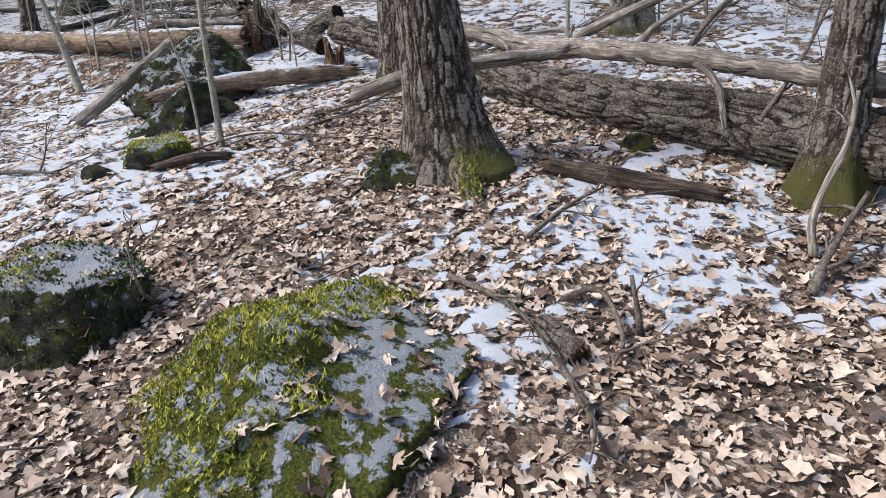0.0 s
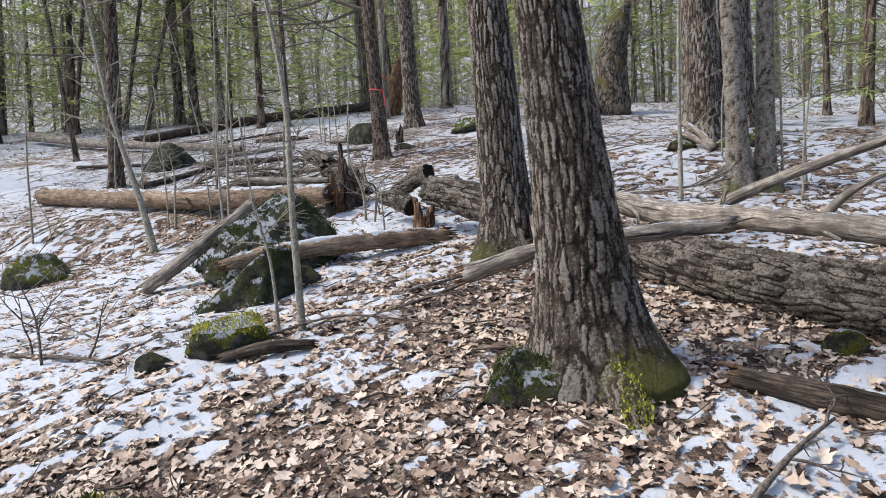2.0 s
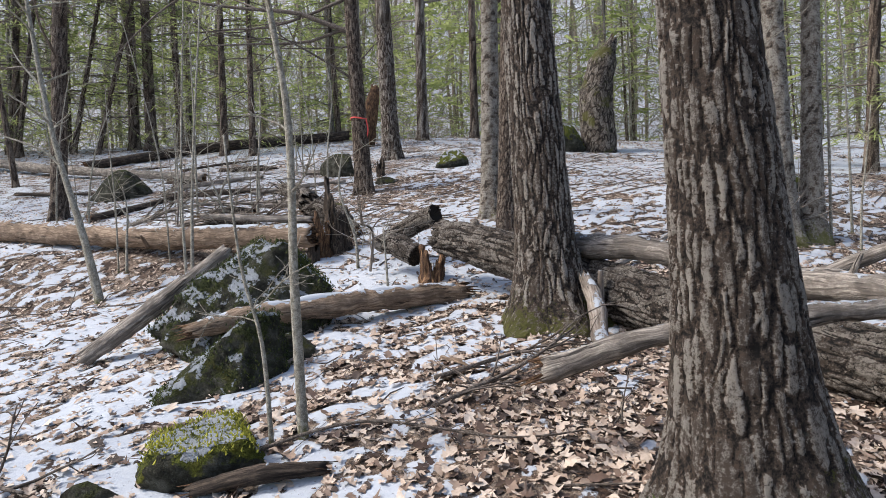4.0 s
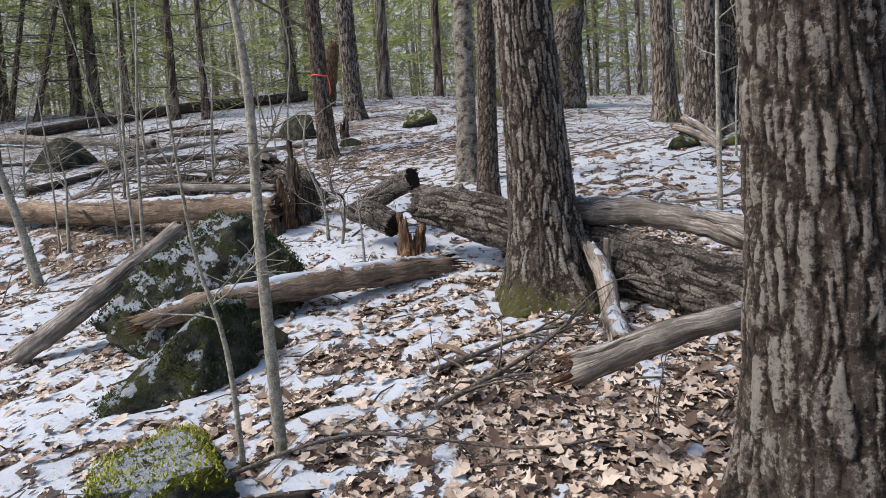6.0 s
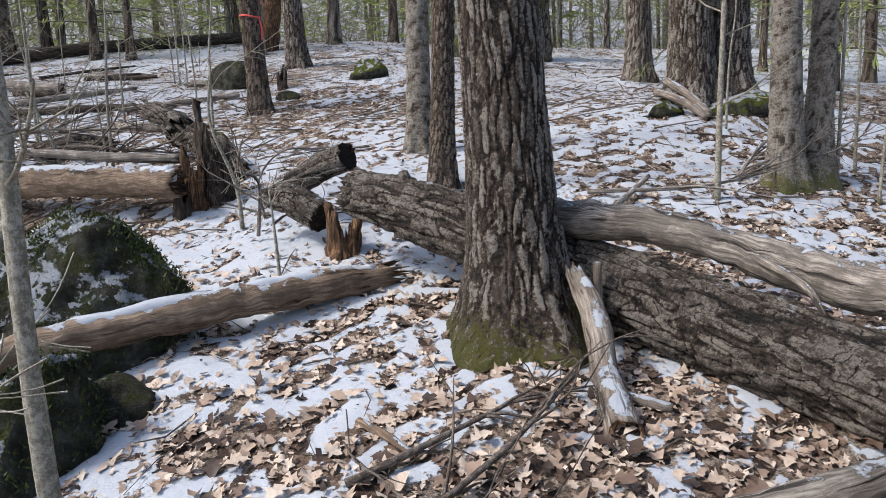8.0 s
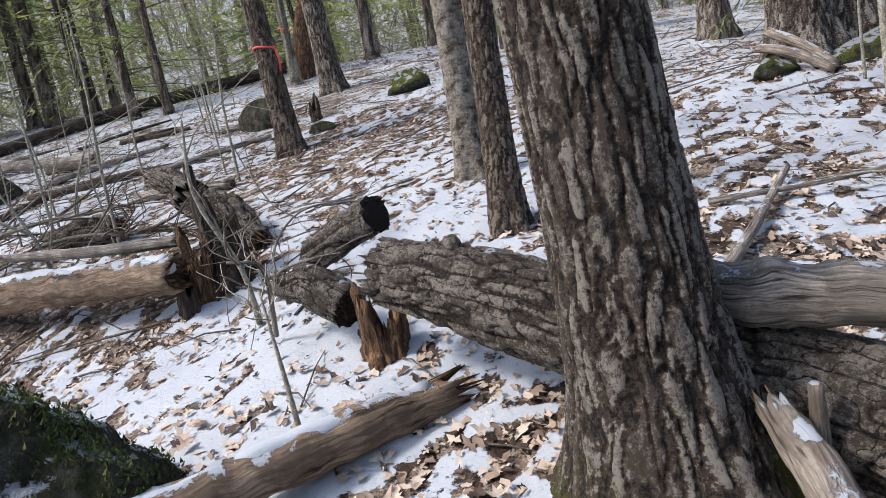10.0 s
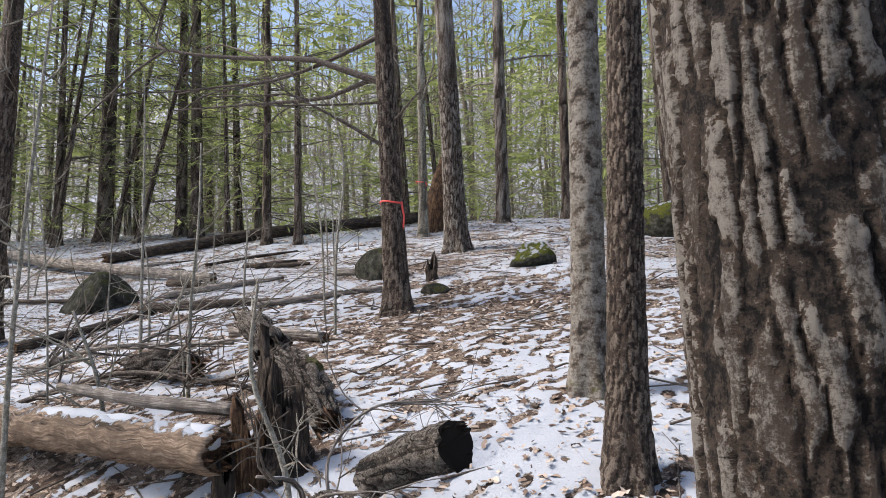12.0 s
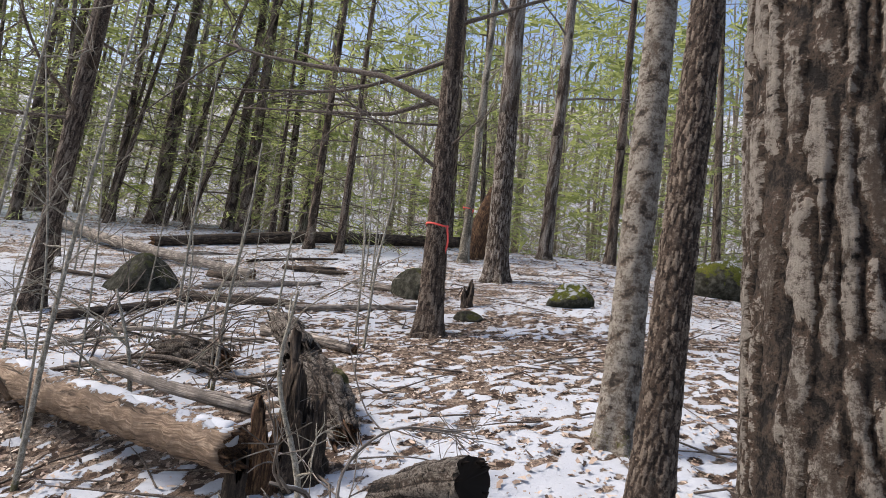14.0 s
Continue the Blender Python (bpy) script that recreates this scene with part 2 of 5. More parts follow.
def ground_material():
    n = Nodes("leaf_litter_and_snow")
    cell = n.cells(16.0, out="Color")
    sep = n.nt.nodes.new("ShaderNodeSeparateColor")
    n.link(cell, sep.inputs[0])
    leaf = n.ramp(sep.outputs[0], *LEAF_STOPS)
    leaf = n.mix(n.ramp(n.noise(42, 6, 0.75), (0.42, 0.0), (0.62, 0.9)), leaf, (0.045, 0.03, 0.022))
    leaf = n.mix(n.ramp(n.noise(120, 4, 0.8), (0.50, 0.0), (0.64, 0.85)), leaf, (0.03, 0.02, 0.015))
    leaf = n.mix(n.ramp(n.noise(1.3, 3), (0.45, 0.0), (0.8, 0.45)), leaf, (0.12, 0.075, 0.05))
    leaf = n.mix(1.0, leaf, (0.78, 0.75, 0.72), "MULTIPLY")
    mask = n.math("ADD", n.attr("snow"), n.math("MULTIPLY", n.math("ADD", n.math("SUBTRACT", n.noise(26, 5, 0.7), 0.5), n.math("ADD", n.math("MULTIPLY", n.math("SUBTRACT", n.noise(7, 4, 0.65), 0.5), 0.8), n.math("MULTIPLY", n.math("SUBTRACT", n.noise(1.9, 3, 0.55), 0.5), 0.9))), 1.3))
    m = n.math("MULTIPLY", n.ramp(mask, (0.46, 0.0), (0.54, 1.0)), n.ramp(n.noise(75, 4, 0.7), (0.64, 1.0), (0.70, 0.2)))
    snow = n.mix(n.noise(60, 3), (0.41, 0.435, 0.48), (0.52, 0.54, 0.57))
    h = n.math("ADD", n.math("MULTIPLY", m, 0.6), n.math("MULTIPLY", n.noise(45, 6, 0.7), n.math("SUBTRACT", 1.0, n.math("MULTIPLY", m, 0.75))))
    return n.finish(n.mix(m, leaf, snow), 0.85, h, 0.9, 0.03)


def leaf_material():
    n = Nodes("dry_leaf")
    c = n.ramp(n.attr("tint"), *LEAF_STOPS)
    c = n.mix(n.ramp(n.noise(55, 3), (0.4, 0.0), (0.8, 0.4)), c, (0.16, 0.09, 0.055))
    n.bsdf.inputs["Specular IOR Level"].default_value = 0.4
    return n.finish(c, 0.62, n.noise(120, 2), 0.25, 0.004)


def loose_leaf_material():
    n = Nodes("dry_leaf_single")
    c = n.ramp(n.random(), *LEAF_STOPS)
    c = n.mix(n.ramp(n.noise(55, 3), (0.4, 0.0), (0.8, 0.4)), c, (0.16, 0.09, 0.055))
    n.bsdf.inputs["Specular IOR Level"].default_value = 0.4
    return n.finish(c, 0.6, n.noise(120, 2), 0.25, 0.004)


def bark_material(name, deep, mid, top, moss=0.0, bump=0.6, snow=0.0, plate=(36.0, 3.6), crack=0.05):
    """Bark: pale flat strips over rough brown troughs, with thin broken cracks; crevice shade is in their colour."""
    n = Nodes(name)
    n.grain()
    strip = n.math("SUBTRACT", n.noise(1.0, 3, 0.55, n.warped(n.scaled((plate[0], plate[0], plate[1])), 0.7, 10.0)), 0.5)
    fibre = n.math("SUBTRACT", n.noise(1.0, 6, 0.8, n.scaled((170.0, 170.0, 30.0))), 0.5)
    speck = n.math("SUBTRACT", n.noise(210, 5, 0.85), 0.5)
    flake = n.math("SUBTRACT", n.noise(60, 4, 0.7), 0.5)
    patch = n.math("SUBTRACT", n.noise(4.0, 4, 0.6), 0.5)
    rough_edge = n.math("ADD", n.math("MULTIPLY", flake, 1.5), n.math("MULTIPLY", strip, 0.7))
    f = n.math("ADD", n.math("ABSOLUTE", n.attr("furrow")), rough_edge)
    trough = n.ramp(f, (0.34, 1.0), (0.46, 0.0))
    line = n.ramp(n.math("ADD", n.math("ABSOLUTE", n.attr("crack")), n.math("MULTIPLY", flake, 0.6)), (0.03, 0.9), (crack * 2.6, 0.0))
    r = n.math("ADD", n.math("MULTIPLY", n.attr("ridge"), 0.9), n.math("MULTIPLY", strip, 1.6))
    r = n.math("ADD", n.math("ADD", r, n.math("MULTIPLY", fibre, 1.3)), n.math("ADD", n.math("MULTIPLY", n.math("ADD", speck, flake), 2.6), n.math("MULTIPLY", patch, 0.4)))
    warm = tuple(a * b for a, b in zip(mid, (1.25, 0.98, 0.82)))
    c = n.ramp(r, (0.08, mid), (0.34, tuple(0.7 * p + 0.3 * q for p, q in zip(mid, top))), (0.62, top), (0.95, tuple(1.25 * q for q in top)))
    # Brown inner bark, darkened further with depth: furrow shade put into the colour.
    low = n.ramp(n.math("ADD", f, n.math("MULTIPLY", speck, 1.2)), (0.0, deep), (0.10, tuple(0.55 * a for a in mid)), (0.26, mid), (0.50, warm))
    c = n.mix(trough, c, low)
    # Cracks painted near black, standing in for the shade inside them.
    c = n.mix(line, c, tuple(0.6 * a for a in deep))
    c = n.mix(n.ramp(n.noise(16, 5, 0.75), (0.62, 0.0), (0.70, 0.25)), c, (0.30, 0.31, 0.25))
    if moss:
        green = n.mix(n.noise(90, 4, 0.7), (0.025, 0.03, 0.008), (0.20, 0.19, 0.04))
        c = n.mix(n.ramp(n.math("ADD", n.attr("moss"), n.math("MULTIPLY", n.math("SUBTRACT", n.noise(26, 6, 0.8), 0.5), 1.9)), (0.50, 0.0), (0.66, moss)), c, green)
    if snow:
        c, _ = snow_cover(n, c, 0.9, snow)
    h = n.math("ADD", n.math("MULTIPLY", fibre, 1.3), n.math("ADD", n.math("MULTIPLY", speck, 1.5), n.math("MULTIPLY", flake, 1.0)))
    return n.finish(c, 0.9, n.math("SUBTRACT", h, n.math("ADD", n.math("MULTIPLY", line, 0.8), trough)), bump, 0.014)


def wood_material(name, dark, light, snow=0.0):
    n = Nodes(name)
    n.grain()
    g = n.noise(1.0, 7, 0.75, n.scaled((70.0, 70.0, 5.0)))
    split = n.ramp(n.noise(1.0, 4, 0.6, n.warped(n.scaled((34.0, 34.0, 2.2)), 0.7, 6.0)), (0.34, 0.0), (0.42, 1.0))
    c = n.ramp(g, (0.36, tuple(0.55 * a for a in dark)), (0.46, dark), (0.60, light))
    c = n.mix(n.ramp(n.noise(7.0, 5, 0.65), (0.44, 0.0), (0.58, 0.7)), c, tuple(0.55 * a for a in dark))
    c = n.mix(n.math("SUBTRACT", 1.0, split), c, tuple(0.22 * a for a in dark))
    c = n.mix(n.ramp(n.noise(60, 5, 0.8), (0.56, 0.0), (0.70, 0.55)), c, tuple(0.45 * a for a in dark))
    m = None
    if snow:
        c, m = snow_cover(n, c, 0.8, snow, 14.0)
    h = n.math("ADD", n.math("MULTIPLY", g, 1.4), split)
    return n.finish(c, 0.82, n.math("ADD", h, m) if m else h, 0.9, 0.014)


def rock_material(name, moss, snow, sheen=1.0):
    n = Nodes(name)
    c = n.ramp(n.noise(9, 8, 0.72), (0.32, (0.014, 0.013, 0.010)), (0.50, (0.062, 0.060, 0.044)), (0.68, (0.17, 0.165, 0.135)))
    c = n.mix(n.ramp(n.noise(34, 4, 0.7), (0.58, 0.0), (0.72, 0.4)), c, (0.25, 0.26, 0.22))
    green = n.mix(n.ramp(n.noise(80, 5, 0.75), (0.35, 0.0), (0.65, 1.0)), (0.012, 0.018, 0.005), (0.20 * sheen, 0.22 * sheen, 0.04))
    green = n.mix(n.ramp(n.noise(7, 3), (0.5, 0.0), (0.7, 0.6)), green, (0.20 * sheen, 0.18 * sheen, 0.03))
    v = n.math("ADD", n.math("MULTIPLY", n.up(), 0.4), n.math("MULTIPLY", n.math("SUBTRACT", n.noise(6, 6, 0.65), 0.5), 1.6))
    c = n.mix(n.ramp(v, (0.55 - moss * 0.8, 0.0), (0.68 - moss * 0.8, 1.0)), c, green)
    c, m = snow_cover(n, c, 0.9, snow, 11.0)
    n.bsdf.inputs["Specular IOR Level"].default_value = 0.15
    return n.finish(c, 0.95, n.math("ADD", n.math("ADD", n.noise(22, 7, 0.7), n.noise(90, 4, 0.7)), m), 1.0, 0.05)


def moss_material(name, shady, mid, tip):
    n = Nodes(name)
    c = n.mix(n.ramp(n.noise(9, 4), (0.35, 0.0), (0.65, 1.0)), shady, mid)
    c = n.mix(n.ramp(n.attr("tint"), (0.3, 0.0), (1.0, 0.8)), c, tip)
    return n.finish(c, 0.85)


def needle_material(name, a, b):
    n = Nodes(name)
    c = n.mix(n.attr("tint"), a, b)
    c = n.mix(n.math("MULTIPLY", n.random(), 0.5), c, (0.10, 0.13, 0.05))
    n.bsdf.inputs["Transmission Weight"].default_value = 0.0
    mat = n.finish(c, 0.6)
    tr = n.nt.nodes.new("ShaderNodeBsdfTranslucent")
    n.link(c, tr.inputs[0])
    ms = n.nt.nodes.new("ShaderNodeMixShader")
    ms.inputs[0].default_value = 0.55
    n.link(n.bsdf.outputs[0], ms.inputs[1])
    n.link(tr.outputs[0], ms.inputs[2])
    n.link(ms.outputs[0], n.nt.nodes["Material Output"].inputs[0])
    return mat


M_GROUND, M_LEAF, M_LOOSE = ground_material(), leaf_material(), loose_leaf_material()
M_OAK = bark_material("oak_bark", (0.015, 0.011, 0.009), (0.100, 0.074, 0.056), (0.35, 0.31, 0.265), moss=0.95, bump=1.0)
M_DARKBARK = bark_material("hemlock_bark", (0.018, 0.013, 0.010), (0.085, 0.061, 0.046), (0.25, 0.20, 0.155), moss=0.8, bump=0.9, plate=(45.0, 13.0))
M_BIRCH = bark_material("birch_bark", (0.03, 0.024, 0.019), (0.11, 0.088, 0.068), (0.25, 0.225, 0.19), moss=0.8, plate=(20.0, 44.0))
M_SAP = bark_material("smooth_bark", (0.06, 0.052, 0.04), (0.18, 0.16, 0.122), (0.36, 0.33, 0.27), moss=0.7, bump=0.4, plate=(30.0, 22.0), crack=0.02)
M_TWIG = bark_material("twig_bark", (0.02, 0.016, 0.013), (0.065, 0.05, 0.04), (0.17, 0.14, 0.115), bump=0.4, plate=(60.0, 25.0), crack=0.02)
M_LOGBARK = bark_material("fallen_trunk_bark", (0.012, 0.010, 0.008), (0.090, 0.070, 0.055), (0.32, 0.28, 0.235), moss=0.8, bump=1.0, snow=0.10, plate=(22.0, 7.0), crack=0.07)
M_GREYWOOD = wood_material("weathered_grey_wood", (0.22, 0.185, 0.155), (0.52, 0.455, 0.385), snow=0.34)
M_TANWOOD = wood_material("barkless_tan_wood", (0.24, 0.165, 0.11), (0.44, 0.33, 0.235), snow=0.50)
M_SNOWWOOD = wood_material("snowy_bleached_wood", (0.24, 0.19, 0.15), (0.46, 0.40, 0.34), snow=0.62)
M_ROTWOOD = wood_material("rotten_orange_wood", (0.09, 0.046, 0.026), (0.34, 0.195, 0.095))
M_DARKROT = wood_material("dark_rotten_wood", (0.045, 0.032, 0.023), (0.17, 0.125, 0.09), snow=0.12)
M_ROCK = rock_material("lichened_rock", 0.50, 0.88, 0.45)
M_ROCKDARK = rock_material("dark_mossy_rock", 0.36, 0.14, 0.5)
M_SLAB = rock_material("lichened_slab", 0.46, 0.66, 0.55)
M_MOSSROCK = rock_material("mossy_rock", 0.62, 0.60)
M_SNOWMOSS = rock_material("snowy_mossy_rock", 0.55, 0.74, 0.6)
M_BRIGHTMOSS = rock_material("bright_moss_rock", 0.78, 0.55)
M_MOSS = moss_material("bright_moss", (0.05, 0.06, 0.010), (0.34, 0.33, 0.04), (0.60, 0.55, 0.08))
M_DARKMOSS = moss_material("dark_moss", (0.012, 0.018, 0.006), (0.06, 0.075, 0.018), (0.17, 0.19, 0.04))
M_NEEDLE = needle_material("hemlock_needles", (0.19, 0.235, 0.075), (0.58, 0.62, 0.24))
# Much paler than twig_bark: the haze of distance is put into the colour.
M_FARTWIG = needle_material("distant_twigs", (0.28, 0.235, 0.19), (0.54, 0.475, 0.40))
M_TAPE = Nodes("flagging_tape").finish((0.85, 0.12, 0.10), 0.5)
M_SNOW = Nodes("old_snow")
M_SNOW = M_SNOW.finish(M_SNOW.mix(M_SNOW.noise(70, 4), (0.42, 0.445, 0.49), (0.54, 0.56, 0.59)), 0.7, M_SNOW.noise(60, 5, 0.7), 0.5, 0.01)
# Near-black for broken ends: the shade of a hollow put into the colour.
M_HOLLOW_SHADE = Nodes("hollow_shade").finish((0.02, 0.014, 0.01), 0.95)

# ---- the ground: one sheet ----
def graded(lo, a, b, hi, fine):
    near = np.arange(a, b, fine)
    def out(d):
        s, x, r = fine, 0.0, []
        while x < d:
            s *= 1.18
            x += s
            r.append(min(x, d))
        return np.array(r)
    return np.concatenate([a - out(a - lo)[::-1], near, b + out(hi - b)])


def build_ground():
    xs, ys = graded(-220, -7.0, 4.5, 220, 0.07), graded(-60, 0.9, 15.0, 240, 0.075)
    X, Y = np.meshgrid(xs, ys, indexing="ij")
    x, y = X.ravel(), Y.ravel()
    out = np.clip(np.maximum.reduce([-6.5 - x, x - 4.2, 1.1 - y, y - 14.6, 0 * x]) / 1.2, 0, 1)
    wide = 0.58 + 0.5 * (fbm(np.stack([x * 0.45, y * 0.45, 0 * x], -1), 61, 3) - 0.5)
    snow = snow_mask(x, y) * (1 - out) + wide * out
    z = floor_z(x, y) + 0.014 * snow
    a, b = len(xs), len(ys)
    i, j = np.meshgrid(np.arange(a - 1), np.arange(b - 1), indexing="ij")
    F = np.stack([i * b + j, (i + 1) * b + j, (i + 1) * b + j + 1, i * b + j + 1], -1).reshape(-1, 4)
    ob = put("ground", (np.stack([x, y, z], -1), F, {"snow": snow}), M_GROUND)
    return tagged(ob, "sloping forest floor of tan leaf litter and patchy snow", "ground", kind="structure")


the_ground = build_ground()


def gz(x, y):
    return float(floor_z(np.array([x]), np.array([y]))[0])


# ---- living trees ----
def blotch_shape(seed, depth, cell, long):
    def shape(P, N, u, v):
        n = 0.6 * vnoise(P / np.array([cell, cell, long]), seed) + 0.4 * vnoise(P / np.array([cell * 0.5, cell * 0.5, long * 0.5]), seed + 5)
        fine = fbm(P * 60, seed + 12, 3) - 0.5
        ridge = np.clip((n - 0.42) / 0.16, 0, 1)
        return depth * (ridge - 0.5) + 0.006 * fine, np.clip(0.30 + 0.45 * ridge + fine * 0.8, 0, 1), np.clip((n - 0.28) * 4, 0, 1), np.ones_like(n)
    return shape


def oak_shape(seed, depth, cell=0.040, long=0.22):
    """Long flat plates of bark, staggered and interlaced, with ragged furrows between."""
    if cell > 0.049:
        return blotch_shape(seed, depth, cell, long)

    def shape(P, N, u, v):
        k = u.shape[1]
        R = np.median(u[:, -1]) / (2 * np.pi * (1 - 1 / k))
        K = max(7, int(round(2 * np.pi * R / cell)))
        th = np.broadcast_to(np.arange(k)[None, :] / k, u.shape)
        q = P / np.array([1.0, 1.0, 3.6])
        wa = (fbm(q / 0.07, seed + 40, 2) - 0.5) * 1.7 + (fbm(P / np.array([0.013, 0.013, 0.022]), seed + 41, 2) - 0.5) * 0.5
        wb = (fbm(P / 0.05, seed + 43, 2) - 0.5) * 0.7
        a, b = th * K + wa, v / long + wb
        ia = np.floor(a).astype(np.int64)
        f1, f2, tone = np.full(a.shape, 9.0), np.full(a.shape, 9.0), np.zeros(a.shape)
        for da in (-1, 0, 1):
            c = ia + da
            cm = c % K
            bb = b + 7 * hash3(cm, cm * 0 + 3, cm * 0, seed)
            ib = np.floor(bb).astype(np.int64)
            for db in (-1, 0, 1):
                r = ib + db
                d = np.hypot(a - c - 0.5 - 0.6 * (hash3(cm, r, cm * 0 + 1, seed) - 0.5), 0.8 * (bb - r - 0.5 - 0.8 * (hash3(cm, r, cm * 0 + 2, seed) - 0.5)))
                near = d < f1
                f2 = np.where(near, f1, np.minimum(f2, d))
                tone = np.where(near, hash3(cm, r, cm * 0 + 5, seed), tone)
                f1 = np.minimum(f1, d)
        edge = f2 - f1
        fine = fbm(P * 65, seed + 12, 3) - 0.5
        lift = np.clip((edge - 0.04) / 0.34, 0, 1)
        lift = lift * lift * (3 - 2 * lift)
        cs = np.sin(np.pi * (b * 2.3 + 5 * tone + 0.8 * (vnoise(P / 0.025, seed + 9) - 0.5)))
        crack = np.minimum(np.abs(cs) * 1.3 + 0.25 * (vnoise(P / 0.06, seed + 19) > 0.5), edge * 4)
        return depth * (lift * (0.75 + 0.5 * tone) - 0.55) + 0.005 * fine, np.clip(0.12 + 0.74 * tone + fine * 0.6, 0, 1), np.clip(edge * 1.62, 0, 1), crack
    return shape


def trunk_geo(base, lean, r1, taper, height, seed, n, step, depth, flare=0.35, bend=0.0, roots=5, cell=0.040, long=0.22, mossy=0.34, green_side=None):
    """A trunk: flared foot with root swellings, leaning, tapering to the top."""
    zs = np.r_[-0.25, -0.1, 0, 0.1, 0.25, 0.5, 1.0, 2.0, 3.2, 5.0, 7.5, height]
    zs = zs[zs <= height]
    rng = np.random.default_rng(seed)
    bx, by = rng.normal(0, 1, 2)
    pts = np.array([[base[0] + lean[0] * z + bend * bx * np.sin(z * 0.5) * 0.2, base[1] + lean[1] * z + bend * by * np.sin(z * 0.4) * 0.2, base[2] + z] for z in zs])
    rad = np.maximum(r1 - taper * (np.minimum(zs, 4) - 1) - 0.018 * r1 / 0.2 * np.maximum(zs - 4, 0) * 0.6, r1 * 0.22) * (1 + flare * np.exp(-np.maximum(zs, 0) / 0.26) + 0.1 * np.exp(-np.maximum(zs, 0) / 0.8))
    ph = rng.uniform(0, 6.28)
    bark = oak_shape(seed, depth, cell, long)
    low = [k for k, z in enumerate(zs) if z <= 3.2]
    ground_z = base[2]

    def shape(P, N, u, v):
        h = P[..., 2] - ground_z
        ang = np.arctan2(N[..., 1], N[..., 0])
        sw = np.cos(ang * roots + ph + 1.5 * np.sin(ang + ph)) * np.exp(-np.maximum(h, 0) / 0.20) * r1 * 0.24
        e, *rest = bark(P, N, u, v)
        return (e * np.clip(0.55 + h, 0.55, 1) + sw, *rest)

    V, F, A = tube(pts[low], rad[low], n, step, shape=shape, caps=False)
    h = V[:, 2] - ground_z
    side = fbm(V * 2.2, seed + 60, 3)
    A["moss"] = np.clip(mossy * 1.25 * np.exp(-np.maximum(h, 0) / 0.33) + (side - 0.56) * 0.45 * np.clip(1.2 - h * 0.3, 0, 1), 0, 1)
    if green_side is not None:
        turn = np.arctan2(V[:, 1] - base[1] - lean[1] * h, V[:, 0] - base[0] - lean[0] * h) - green_side
        A["moss"] = np.clip(A["moss"] + 0.9 * np.exp(-np.maximum(h, 0) / 0.22) * np.clip(np.cos(turn) * 3 - 1.6, 0, 1), 0, 1)
    parts = [(V, F, A)]
    if height > 3.2:
        top = [k for k, z in enumerate(zs) if z >= 3.2]
        v2, f2, a2 = tube(pts[top], rad[top], max(8, n // 6), 0.3, shape=oak_shape(seed, depth * 0.5), caps=True)
        a2["moss"] = 0 * a2["ridge"]
        parts.append((v2, f2, a2))
    return merge(parts), pts, rad


def limb_parts(origin, way, length, r, rng, depth=2, droop=0.0, n=6):
    """A branch with forks and twigs, as tubes."""
    way = np.asarray(way, float) / np.linalg.norm(way)
    pts, p, d = [np.asarray(origin, float)], np.asarray(origin, float), way
    k = 4 if depth else 3
    for s in range(k):
        d = d + rng.normal(0, 0.16, 3) + np.array([0, 0, -droop])
        d /= np.linalg.norm(d)
        p = p + d * length / k
        pts.append(p)
    out = [tube(pts, np.linspace(r, max(r * 0.3, 0.0025), len(pts)), n, length / (k * 2), caps=False)]
    if depth:
        for _ in range(rng.integers(2, 5) if depth > 1 else rng.integers(3, 6)):
            t = rng.uniform(0.3, 0.95)
            i = min(int(t * k), k - 1)
            q = pts[i] + (pts[i + 1] - pts[i]) * (t * k - i)
            w = d + rng.normal(0, 0.75, 3)
            out += limb_parts(q, w, length * rng.uniform(0.3, 0.55), r * 0.45, rng, depth - 1, droop, max(3, n - 2))
    return out


def twiggy_crown(pts, rad, start, count, reach, rng, droop=0.0, up=0.5, depth=2):
    parts = []
    zmax = pts[-1][2]
    for _ in range(count):
        z = rng.uniform(start, zmax)
        p = np.array([np.interp(z, pts[:, 2], pts[:, k]) for k in range(3)])
        a = rng.uniform(0, 2 * np.pi)
        f = 1 - 0.6 * (z - start) / max(zmax - start, 0.1)
        parts.append(limb_parts(p, (np.cos(a), np.sin(a), up + rng.normal(0, 0.2)), reach * f * rng.uniform(0.6, 1.2), max(0.012, 0.25 * np.interp(z, pts[:, 2], rad)), rng, depth, droop))
    return parts


def tree(name, label, base, lean, r1, taper, height, seed, mat, n=48, step=0.05, depth=0.008, limbs=6, limb_start=5.0, reach=2.5, category="tree", group="", **kw):
    base = (base[0], base[1], gz(base[0], base[1]) - 0.02)
    top = tagged(empty(name, base), label, category, group)
    geo, pts, rad = trunk_geo(base, lean, r1, taper, height, seed, n, step, depth, **kw)
    put("trunk", geo, mat, base, top)
    if limbs:
        rng = np.random.default_rng(seed + 500)
        for parts in twiggy_crown(pts, rad, base[2] + limb_start, limbs, reach, rng):
            g = merge(parts)
            g[2]["moss"] = 0 * g[2]["ridge"]
            put("limb", g, mat, base, top)
    return top


